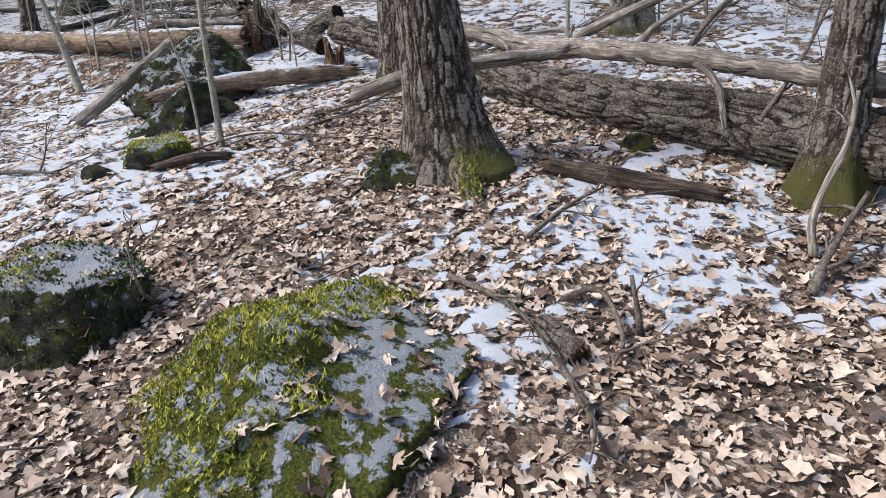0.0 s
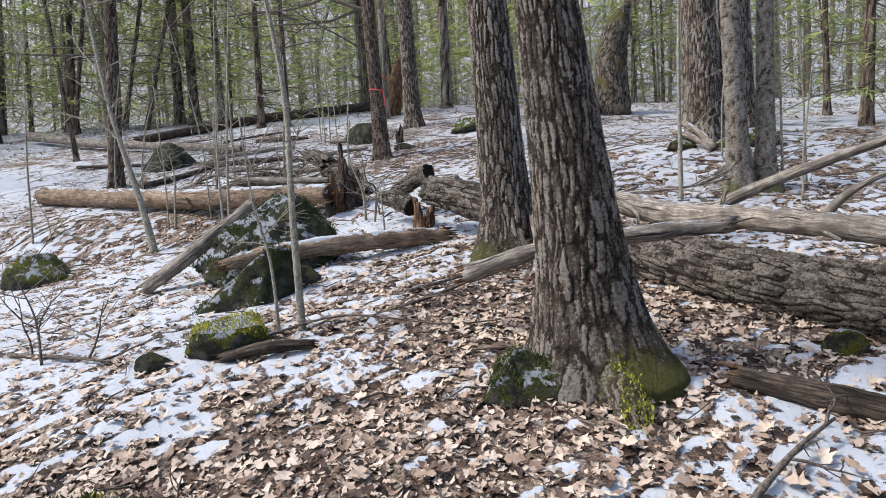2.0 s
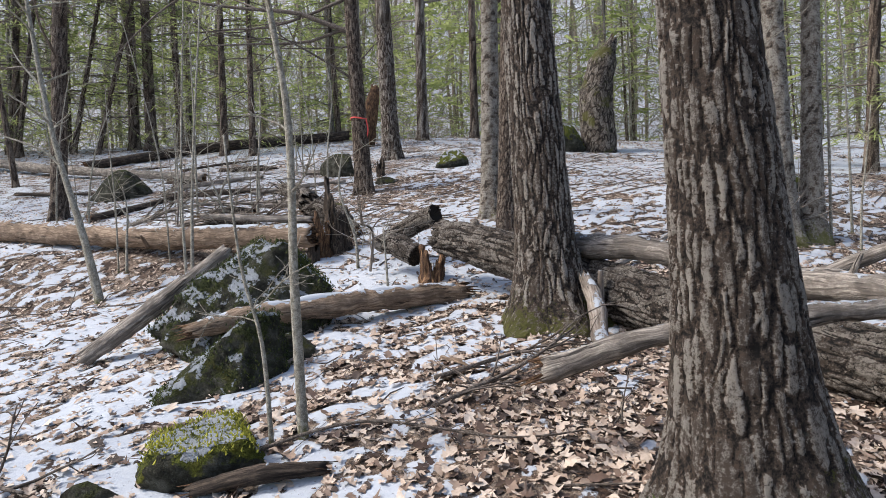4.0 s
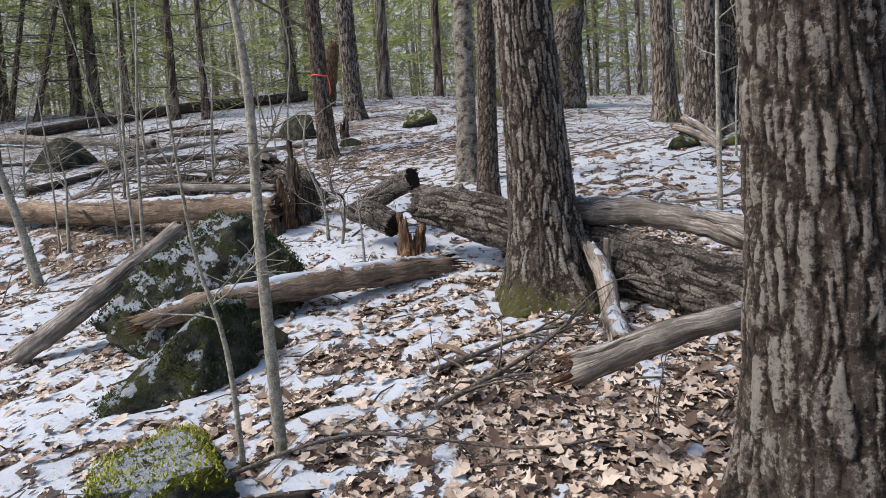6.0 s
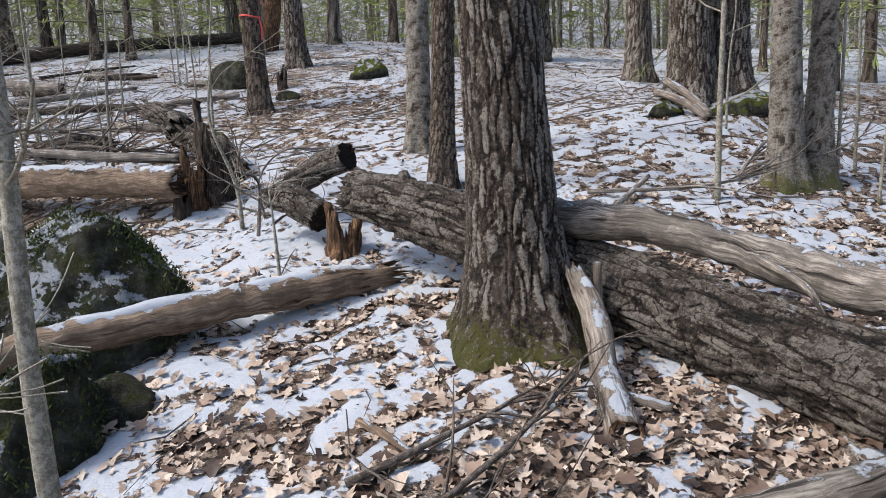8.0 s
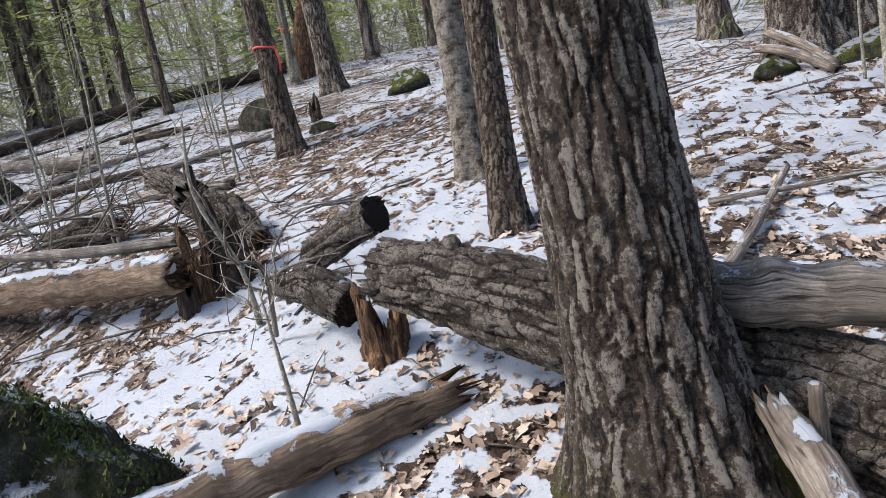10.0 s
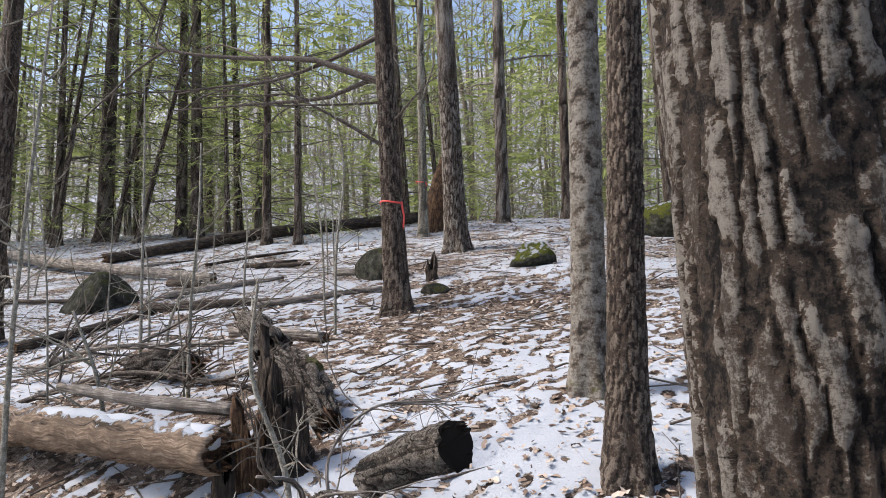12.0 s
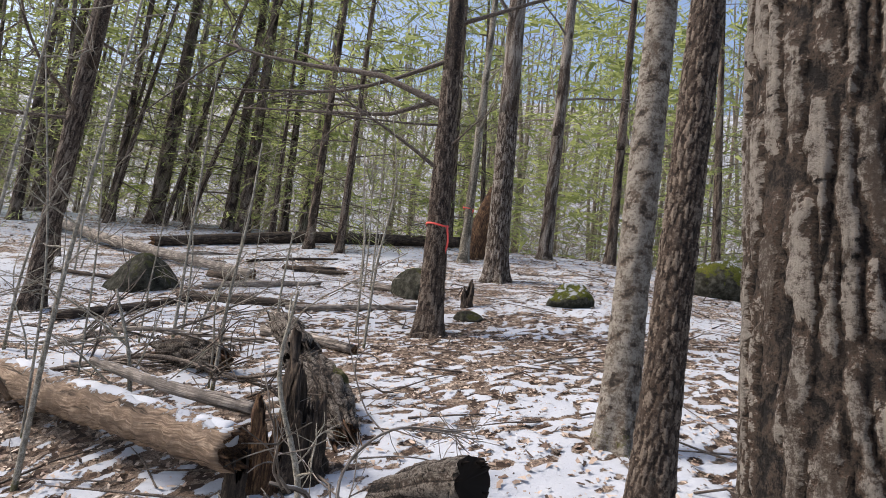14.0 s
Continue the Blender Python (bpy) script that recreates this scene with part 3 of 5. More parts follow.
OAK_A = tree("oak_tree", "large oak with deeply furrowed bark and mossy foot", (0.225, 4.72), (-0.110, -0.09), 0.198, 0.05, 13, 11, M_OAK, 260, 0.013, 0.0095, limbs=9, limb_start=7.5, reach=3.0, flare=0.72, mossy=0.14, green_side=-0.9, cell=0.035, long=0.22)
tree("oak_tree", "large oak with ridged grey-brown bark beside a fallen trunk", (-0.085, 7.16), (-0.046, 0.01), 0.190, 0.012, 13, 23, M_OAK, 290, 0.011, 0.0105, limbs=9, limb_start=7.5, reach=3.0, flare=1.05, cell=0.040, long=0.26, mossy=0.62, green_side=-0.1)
tree("maple_tree", "slender dark-barked tree with orange tape tied round it", (-2.04, 13.58), (-0.042, 0.05), 0.125, 0.008, 11, 31, M_DARKBARK, 60, 0.04, 0.010, limbs=0, flare=0.5)
tree("oak_tree", "straight oak standing on the snowy slope", (-1.81, 18.2), (-0.026, 0.01), 0.19, 0.005, 13, 37, M_OAK, 90, 0.04, 0.014, limbs=10, limb_start=5, flare=0.5)
tree("birch_tree", "slim birch with pale banded flaking bark", (-0.2, 10.6), (0.027, -0.003), 0.105, 0.002, 11, 41, M_BIRCH, 60, 0.03, 0.006, limbs=8, limb_start=3.5, flare=0.5, cell=0.05, long=0.04)
tree("maple_tree", "slim rough-barked maple with mossy foot", (-0.14, 9.5), (0.047, 0.013), 0.088, 0.002, 11, 43, M_DARKBARK, 70, 0.022, 0.008, limbs=8, limb_start=3.5, flare=0.6, cell=0.03, long=0.1)
tree("maple_tree", "leaning dark slender tree on the slope", (-7.16, 13.62), (0.05, -0.01), 0.12, 0.002, 12, 47, M_DARKBARK, 40, 0.06, 0.008, limbs=12, limb_start=2.2, reach=2.6)
tree("oak_tree", "broad oak with moss round its foot", (3.32, 11.95), (-0.02, 0.0), 0.235, 0.012, 14, 53, M_OAK, 110, 0.03, 0.018, limbs=9, limb_start=4, flare=0.6)
tree("oak_tree", "broad oak close beside another oak", (3.84, 12.05), (0.0, 0.0), 0.235, 0.012, 14, 59, M_OAK, 110, 0.03, 0.018, limbs=9, limb_start=4, flare=0.6)
tree("oak_tree", "oak at the edge of the knoll", (4.6, 16.4), (-0.01, 0.0), 0.22, 0.008, 14, 61, M_OAK, 64, 0.06, 0.014, limbs=9, limb_start=4, flare=0.45)
tree("birch_tree", "pale birch in a clump with peeling bark", (2.78, 9.28), (-0.02, 0.02), 0.115, 0.006, 12, 67, M_BIRCH, 56, 0.04, 0.008, limbs=8, limb_start=2.5, flare=0.7, cell=0.05, long=0.04, group="birch clump", mossy=0.7)
tree("birch_tree", "dark-stained birch in a clump", (3.10, 9.34), (0.03, 0.02), 0.10, 0.006, 12, 71, M_BIRCH, 56, 0.04, 0.008, limbs=8, limb_start=2.5, flare=0.7, cell=0.05, long=0.04, group="birch clump", mossy=0.7)
tree("maple_tree", "mossy-footed tree against the fallen trunk", (2.48, 3.98), (0.10, 0.02), 0.125, 0.006, 10, 73, M_OAK, 90, 0.02, 0.010, limbs=6, limb_start=5, flare=0.8, mossy=1.0)


def root(host, pts, radii, seed, green):
    """A buttress root running out from a trunk's foot into the litter."""
    pts = np.array([[x, y, gz(x, y) + z] for x, y, z in pts])
    g = tube(pts, radii, 28, 0.015, bumps=0.022, scale=0.06, seed=seed, shape=oak_shape(seed, 0.010, 0.03, 0.12))
    g[2]["moss"] = np.clip(green + 0.5 * (fbm(g[0] * 9, seed + 3, 3) - 0.5), 0, 1)
    put("root", g, M_OAK, host.location, host)
    return g[0]


FOOT = root(OAK_A, [(0.22, 4.66, 0.16), (0.27, 4.36, 0.07), (0.30, 4.14, 0.0), (0.31, 4.02, -0.08)], [0.12, 0.085, 0.07, 0.04], 15, 0.5)
root(OAK_A, [(0.30, 4.72, 0.14), (0.50, 4.66, 0.03), (0.64, 4.66, -0.05)], [0.11, 0.055, 0.03], 16, 0.3)
root(OAK_A, [(0.12, 4.66, 0.12), (-0.06, 4.52, 0.03), (-0.16, 4.46, -0.05)], [0.11, 0.07, 0.04], 17, 0.3)


# ---- saplings ----
def sapling(label, pts, r0, seed, mat=None, twigs=4, twig_len=0.5):
    pts = np.asarray(pts, float)
    z0 = gz(*pts[0][:2])
    pts = pts.copy()
    pts[:, 2] += z0
    rng = np.random.default_rng(seed)
    parts = [tube(pts, np.linspace(r0, r0 * 0.35, len(pts)), 10, 0.08, bumps=r0 * 0.10, scale=0.05, seed=seed)]
    for _ in range(twigs):
        z = rng.uniform(0.25, 0.95)
        k = z * (len(pts) - 1)
        i = min(int(k), len(pts) - 2)
        p = pts[i] + (pts[i + 1] - pts[i]) * (k - i)
        a = rng.uniform(0, 6.28)
        parts += limb_parts(p, (np.cos(a), np.sin(a), 0.6), twig_len * rng.uniform(0.5, 1.3), r0 * 0.3, rng, 1, 0.0, 4)
    g = merge(parts)
    g[2]["moss"] = np.clip(0.8 - (g[0][:, 2] - z0) * 4, 0, 1) * 0.9
    return tagged(put("sapling", g, mat or M_SAP, pts[0]), label, "sapling")


sapling("thin grey-green sapling trunk with small knots", [(-1.6, 5.56, -0.05), (-1.62, 5.57, 0.8), (-1.63, 5.6, 1.6), (-1.75, 5.62, 2.6), (-1.8, 5.6, 4.5)], 0.027, 5, twigs=7)
sapling("thin leaning sapling in the snow", [(-4.43, 9.37, -0.05), (-4.6, 9.4, 0.7), (-4.95, 9.5, 1.9), (-5.2, 9.5, 3.6)], 0.05, 6, twigs=10, twig_len=0.9)
sapling("spindly forked grey sapling", [(-1.74, 5.5, -0.03), (-1.77, 5.5, 0.5), (-1.86, 5.5, 0.9), (-1.9, 5.45, 1.5)], 0.013, 8, twigs=3)
sapling("thin bare sapling among brush", [(-3.35, 8.9, -0.03), (-3.37, 8.9, 1.2), (-3.3, 8.95, 3.0)], 0.016, 9, twigs=8)
sapling("thin grey sapling beside the peeled log", [(-3.55, 9.6, -0.03), (-3.5, 9.6, 1.2), (-3.35, 9.65, 3.2)], 0.02, 10, twigs=8)
sapling("slim straight sapling by the birches", [(2.0, 9.0, -0.03), (2.02, 9.0, 1.5), (2.1, 9.0, 4.0)], 0.028, 12, twigs=9, twig_len=0.8)
sapling("slim crooked sapling beside the stump", [(-1.7, 9.15, -0.03), (-1.72, 9.12, 0.35), (-1.85, 9.05, 0.8), (-1.8, 9.0, 1.2)], 0.018, 13, twigs=5)
sapling("bare upright stick by the broken stub", [(-1.32, 7.95, -0.02), (-1.33, 7.95, 0.3), (-1.35, 7.97, 0.62)], 0.013, 14, twigs=4, twig_len=0.3)


def thicket(count, xr, yr, seed):
    r_ = np.random.default_rng(seed)
    for k in range(count):
        x, y = r_.uniform(*xr), r_.uniform(*yr)
        h, bx, by = r_.uniform(0.9, 3.4), r_.normal(0, 0.14), r_.normal(0, 0.1)
        ob = sapling("thin bare grey sapling among dead brush", [(x, y, -0.03), (x + bx * 0.2, y + by * 0.3, h * 0.35), (x + bx * 0.9, y + by, h * 0.7), (x + bx * 1.2 + r_.normal(0, 0.08), y + by, h)], r_.uniform(0.008, 0.018), seed + k, twigs=5, twig_len=0.45)
        tagged(ob, group="brush saplings")


thicket(16, (-6.5, -2.4), (9.9, 13.5), 900)
thicket(10, (-9.0, -2.5), (13.0, 19.0), 950)
thicket(5, (1.5, 5.0), (8.6, 12.0), 980)


# ---- rocks ----
def rock(name, label, at, size, seed, mat, turn=0.0, tilt=(0, 0), cuts=5, lumps=0.16, sub=5, category="rock"):
    """A boulder: a sphere cut by planes and roughened, sunk in the floor."""
    bm = bmesh.new()
    bmesh.ops.create_icosphere(bm, subdivisions=sub, radius=1.0)
    rng = np.random.default_rng(seed)
    V = np.array([v.co[:] for v in bm.verts])
    F = [tuple(v.index for v in f.verts) for f in bm.faces]
    bm.free()
    for _ in range(cuts):
        d = rng.normal(0, 1, 3)
        d[2] = abs(d[2]) * 0.7
        d /= np.linalg.norm(d)
        h = rng.uniform(0.42, 0.75)
        over = V @ d - h
        V = V - np.maximum(over, 0)[:, None] * d * 0.97
    V = V * (1 + lumps * (fbm(V * 1.6 + seed, seed, 3) - 0.5) * 2)[:, None]
    V = V + (fbm(V * 7 + seed, seed + 9, 4) - 0.5)[:, None] * 0.12 * V
    V = V * np.asarray(size)
    m = Euler((radians(tilt[0]), radians(tilt[1]), radians(turn))).to_matrix()
    V = V @ np.array(m).T
    z = gz(at[0], at[1]) + (at[2] if len(at) > 2 else 0)
    base = np.array([at[0], at[1], z])
    return tagged(put(name, (V + base, F), mat, base), label, category), V + base


def wedge_rock(name, label, corners, seed, mat, rough=0.05, category="rock"):
    """An angular rock: the hull of a few corners, its edges worn."""
    bm = bmesh.new()
    for p in corners:
        bm.verts.new(p)
    bmesh.ops.convex_hull(bm, input=bm.verts)
    bmesh.ops.triangulate(bm, faces=bm.faces)
    for _ in range(4):
        bmesh.ops.subdivide_edges(bm, edges=bm.edges, cuts=1, use_grid_fill=True)
        bmesh.ops.triangulate(bm, faces=bm.faces)
        if len(bm.verts) > 2500:
            break
    for _ in range(3):
        bmesh.ops.smooth_vert(bm, verts=bm.verts, factor=0.35, use_axis_x=True, use_axis_y=True, use_axis_z=True)
    bm.verts.index_update()
    V = np.array([v.co[:] for v in bm.verts])
    F = [tuple(v.index for v in f.verts) for f in bm.faces]
    bm.free()
    mid = V.mean(0)
    d = V - mid
    d /= np.linalg.norm(d, axis=1)[:, None]
    V = V + d * ((fbm(V * 3.5, seed, 3) - 0.5) * 2.2 * rough + (fbm(V * 12, seed + 5, 3) - 0.5) * rough * 1.5)[:, None]
    base = np.array([mid[0], mid[1], V[:, 2].min()])
    return tagged(put(name, (V, F), mat, base), label, category), V


def moss_tufts(parent, V, count, seed, low, size=0.02, mat=None):
    """Cushions of moss stems on the upper faces of a rock."""
    rng = np.random.default_rng(seed)
    P = V[(V[:, 2] > low)]
    P = P[rng.integers(0, len(P), count)] + rng.normal(0, 0.012, (count, 3))
    parts_v, parts_f, tint = [], [], []
    for k, p in enumerate(P):
        s = size * rng.uniform(0.5, 1.4)
        a = rng.uniform(0, 6.28)
        d = np.array([np.cos(a), np.sin(a), 0])
        e = np.array([-d[1], d[0], 0])
        tip = np.array([rng.normal(0, 0.5), rng.normal(0, 0.5), 1.0]) * s
        parts_v += [p + d * s * 0.4, p - d * s * 0.25 + e * s * 0.35, p - d * s * 0.25 - e * s * 0.35, p + tip]
        n = 4 * k
        parts_f += [(n, n + 1, n + 3), (n + 1, n + 2, n + 3), (n + 2, n, n + 3)]
        tint += [rng.uniform(0, 0.5)] * 3 + [rng.uniform(0.2, 1)]
    loc = np.array(parent.location)
    return tagged(put("moss", (np.array(parts_v), parts_f, {"tint": tint}), mat or M_MOSS, loc, parent, smooth=False), "green cushion moss", kind="stuff")


r, V = wedge_rock("boulder", "large snow-dusted boulder with dark mossy face", [(-3.0, 7.12, 1.30), (-2.55, 6.88, 1.02), (-1.95, 7.12, 1.0), (-1.73, 7.42, 1.50), (-1.70, 7.50, 1.0), (-2.34, 7.5, 1.91), (-2.08, 7.42, 1.90), (-1.90, 7.48, 1.77), (-2.80, 7.2, 1.56), (-2.75, 8.3, 1.2), (-1.85, 8.2, 1.2), (-3.05, 7.6, 1.12), (-2.4, 8.0, 1.72)], 3, M_ROCK, 0.06, "boulder")
FOOT = FOOT[FOOT[:, 0] > 0.22 + 0.15 * (fbm(FOOT * 8, 4, 2) - 0.5)]
moss_tufts(OAK_A, FOOT, 1800, 9, 0.5, 0.013)
moss_tufts(r, V[fbm(V * 5, 9, 3) < 0.54], 6500, 1, 1.05, 0.016, mat=M_DARKMOSS)
r, V = wedge_rock("rock", "leaning wedge of lichened rock with snow beside it", [(-2.10, 6.56, 1.46), (-1.97, 6.70, 1.42), (-2.58, 6.04, 0.92), (-2.72, 6.2, 0.90), (-2.14, 6.16, 0.90), (-1.86, 6.58, 0.98), (-2.48, 6.62, 1.08), (-2.0, 7.0, 1.0)], 12, M_SLAB, 0.05)
moss_tufts(r, V[fbm(V * 7, 6, 3) < 0.52], 2600, 5, 0.95, 0.014, mat=M_DARKMOSS)
rock("rock", "dark moss-grown stone in the snow", (-1.86, 6.86, 0.06), (0.17, 0.13, 0.13), 18, M_ROCKDARK, 30, sub=4)
r, V = rock("rock", "small moss-covered rock with snow on it", (-2.02, 5.44, 0.04), (0.42, 0.30, 0.22), 17, M_MOSSROCK, 20)
moss_tufts(r, V, 1500, 2, 0.95, 0.014)
rock("rock", "small dark mossy stone", (-2.42, 5.12, 0.02), (0.13, 0.10, 0.09), 19, M_ROCKDARK, 20, sub=3)
r, V = wedge_rock("rock", "mossy rock dusted with snow beside leaf litter", [(-2.25, 2.72, 0.15), (-1.6, 2.68, 0.2), (-1.36, 3.05, 0.22), (-2.2, 2.95, 0.62), (-1.62, 2.9, 0.60), (-1.95, 3.42, 0.72), (-1.5, 3.38, 0.64), (-1.40, 3.15, 0.58), (-2.5, 3.1, 0.48), (-1.9, 3.65, 0.35)], 22, M_SNOWMOSS, 0.07)
SIDE_ROCK = V
moss_tufts(r, V[fbm(V * 6, 8, 2) < 0.52], 2600, 7, 0.2, 0.015, mat=M_DARKMOSS)
moss_tufts(r, V[V[:, 0] + 0.5 * fbm(V * 5, 3, 2) < -1.62], 2200, 3, 0.5, 0.013)
r, V = wedge_rock("rock", "broad low rock cushioned with yellow-green moss and snow", [(-1.36, 2.3, 0.12), (-1.15, 1.95, 0.1), (-0.34, 3.12, 0.50), (-0.12, 3.0, 0.42), (-0.9, 2.7, 0.50), (-0.15, 1.9, 0.28), (-0.3, 1.55, 0.1), (-0.95, 1.6, 0.1), (-0.62, 2.35, 0.56), (0.18, 2.5, 0.32), (-0.95, 2.95, 0.3), (0.1, 3.1, 0.3)], 28, M_BRIGHTMOSS, 0.06)
FRONT_ROCK = V[V[:, 0] > -0.55 + 0.35 * (V[:, 1] - 2.3)]
V = V[V[:, 0] < -0.42 + 0.45 * (V[:, 1] - 2.3) + 0.5 * (fbm(V * 5, 2, 2) - 0.5)]
moss_tufts(r, V[fbm(V * 9, 5, 2) < 0.42], 1800, 8, 0.2, 0.014, mat=M_DARKMOSS)
moss_tufts(r, V[fbm(V * 9, 5, 2) > 0.36], 12000, 4, 0.22, 0.015)
rock("rock", "low mossy rock poking through snow", (-5.6, 8.9, 0.06), (0.55, 0.42, 0.28), 33, M_MOSSROCK, 10, sub=3)
rock("boulder", "grey-green boulder on the slope", (-6.95, 15.4, 0.15), (0.62, 0.50, 0.42), 35, M_ROCKDARK, 0, sub=3)
rock("rock", "dark mossy rock behind the taped tree", (-2.7, 15.9, 0.12), (0.50, 0.40, 0.30), 38, M_ROCKDARK, 0, sub=3)
rock("rock", "moss-topped rock on the snowy slope", (-0.5, 15.95, 0.08), (0.45, 0.35, 0.24), 39, M_MOSSROCK, 15, sub=3)
rock("rock", "small brown stone in the litter", (-1.75, 14.6, 0.02), (0.20, 0.15, 0.10), 42, M_ROCKDARK, 0, sub=3)
rock("rock", "mossy stones under the oaks", (2.8, 11.65, 0.02), (0.28, 0.22, 0.18), 44, M_MOSSROCK, 0, sub=3)
rock("rock", "low mossy rock beside the oak root", (3.72, 11.5, 0.02), (0.55, 0.30, 0.22), 45, M_MOSSROCK, 0, sub=3)
rock("rock", "small mossy stone by the fallen trunk", (1.55, 4.75, 0.03), (0.12, 0.10, 0.10), 46, M_MOSSROCK, 0, sub=3)
r, V = rock("rock", "mossy snow-dusted stone against the oak root", (-0.20, 4.50, 0.02), (0.27, 0.22, 0.19), 48, M_SNOWMOSS, 0)
moss_tufts(r, V, 900, 6, 0.78, 0.013, mat=M_DARKMOSS)
rock("boulder", "far boulder with mossy top", (2.6, 20.3, 0.25), (0.9, 0.7, 0.6), 50, M_MOSSROCK, 0, sub=3)


# ---- fallen wood ----
def plate_shape(seed, depth, cell=0.035, long=0.16):
    def shape(P, N, u, v):
        k = u.shape[1]
        th = np.linspace(0, 2 * np.pi, k, endpoint=False)[None, :]
        R = u[:, -1:] / th[0, -1]
        q = np.stack([np.cos(th) * R / cell, np.sin(th) * R / cell, v / long], -1)
        q = q + (fbm(P * 5, seed + 2, 2) - 0.5)[..., None] * 1.6
        n = vnoise(q, seed)
        n2 = vnoise(q * np.array([1.0, 1.0, 2.6]) + 5, seed + 4)
        ridge = np.clip(np.minimum(np.abs(n - 0.5) * 4.5, np.abs(n2 - 0.5) * 7), 0, 1) ** 0.6
        fine = fbm(P * 45, seed + 7, 2) - 0.5
        return depth * (ridge - 0.5) + 0.008 * fine, np.clip(0.1 + 0.6 * vnoise(q * 0.7 + 3, seed + 8) + 0.5 * fine, 0, 1), np.clip((n - 0.5) * 5, -1, 1), np.clip((n2 - 0.5) * 5, -1, 1)
    return shape


def fallen(name, label, pts, radii, seed, mat, n=32, step=0.03, depth=0.012, bumps=0.012, jag=0.0, extra=(), category="log", mossy=0.0, rest=False, snow=0.0, core=None):
    """A log through pts, with ragged broken ends, side stubs and a line of snow along its top."""
    pts = np.asarray(pts, float)
    if rest:
        pts = np.array([[x, y, gz(x, y) + z] for x, y, z in pts])
    sh = plate_shape(seed, depth) if depth else None
    V, F, A = tube(pts, radii, n, step, bumps=bumps, scale=0.25, seed=seed, shape=sh, caps=True)
    if not depth and n >= 20:
        knots = fbm(V * 14, seed + 3, 3) - 0.5
        V = V + np.random.default_rng(seed).normal(0, 0.0012, V.shape) + np.array([0.3, 0.3, 1.0]) * (knots * 0.05 * np.mean(radii) / 0.1)[:, None]
    rng = np.random.default_rng(seed)
    spikes = []
    if jag:
        d0 = (pts[1] - pts[0]) / np.linalg.norm(pts[1] - pts[0])
        d1 = (pts[-1] - pts[-2]) / np.linalg.norm(pts[-1] - pts[-2])
        rings = (len(V) - 2) // n
        for ring, d, cap, rr in ((0, -d0, len(V) - 2, radii[0]), (rings - 1, d1, len(V) - 1, radii[-1])):
            rag = rng.uniform(-0.5, 1, n) ** 3
            rag = rag + 0.8 * (vnoise(np.stack([np.arange(n) * 0.35, 0 * np.arange(n), 0 * np.arange(n) + seed], -1), seed) - 0.5)
            V[ring * n:(ring + 1) * n] += d * (rag * jag)[:, None]
            V[cap] -= d * rr * 0.7
            for k in rng.integers(0, n, 7):
                p = V[ring * n + k] * 0.85 + pts[0 if ring == 0 else -1] * 0.15
                spikes.append(tube([p - d * 0.05, p + (d + rng.normal(0, 0.12, 3)) * jag * rng.uniform(0.3, 1.2)], [rr * 0.16, 0.002], 4, 0.05, seed=seed))
    bodies = [(V, F, A)] + [tube(p, r_, 10, 0.03, bumps=r_[0] * 0.15, scale=0.05, seed=seed + k) for k, (p, r_) in enumerate(extra)]
    parts = bodies + spikes
    g = merge(parts)
    slots = np.zeros(len(g[1]), np.int32)
    slots[len(F) - 2 * n:len(F)] = 1
    slots[sum(len(b[1]) for b in bodies):] = 1
    g[2]["moss"] = np.clip((fbm(g[0] * 3, seed + 80, 3) - 0.62 + 0.3 * mossy) * 3, 0, 1) * (mossy > 0)
    base = pts[0].copy()
    ob = tagged(put(name, g, [mat, core or M_ROTWOOD], base, slots=slots), label, category)
    if snow:
        P, R = smooth_path(pts, radii, 0.05)
        lift = R * 0.50 + 0.10 * R * (fbm(P * 4, seed + 6, 2) - 0.5)
        P = P + np.stack([0.12 * R, 0 * R, lift], -1)
        sv, sf, sa = tube(P[1:-1], np.maximum(R[1:-1] * snow * (0.75 + 0.9 * (fbm(P[1:-1] * 3.1, seed + 2, 2) - 0.5)), 0.004), 14, 0.04, bumps=0.010, scale=0.05, seed=seed)
        tagged(put("snow", (sv, sf), M_SNOW, base, ob), "thin strip of old snow", kind="stuff")
    return ob


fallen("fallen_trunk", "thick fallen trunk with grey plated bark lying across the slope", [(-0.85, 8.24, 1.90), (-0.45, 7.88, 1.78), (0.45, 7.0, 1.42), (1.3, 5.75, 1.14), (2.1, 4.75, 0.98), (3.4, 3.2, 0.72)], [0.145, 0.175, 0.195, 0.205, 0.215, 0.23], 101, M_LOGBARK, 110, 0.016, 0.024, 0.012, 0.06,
       extra=[([(-0.55, 8.0, 1.94), (-0.57, 7.98, 2.03)], [0.05, 0.03])], core=M_HOLLOW_SHADE)
fallen("fallen_trunk", "short broken trunk piece with snow on its bark", [(-1.46, 8.84, 1.86), (-1.26, 8.68, 1.83), (-1.08, 8.50, 1.73)], [0.07, 0.10, 0.10], 103, M_LOGBARK, 48, 0.02, 0.02, 0.02, 0.03, mossy=0.1, snow=0.6, core=M_DARKROT)
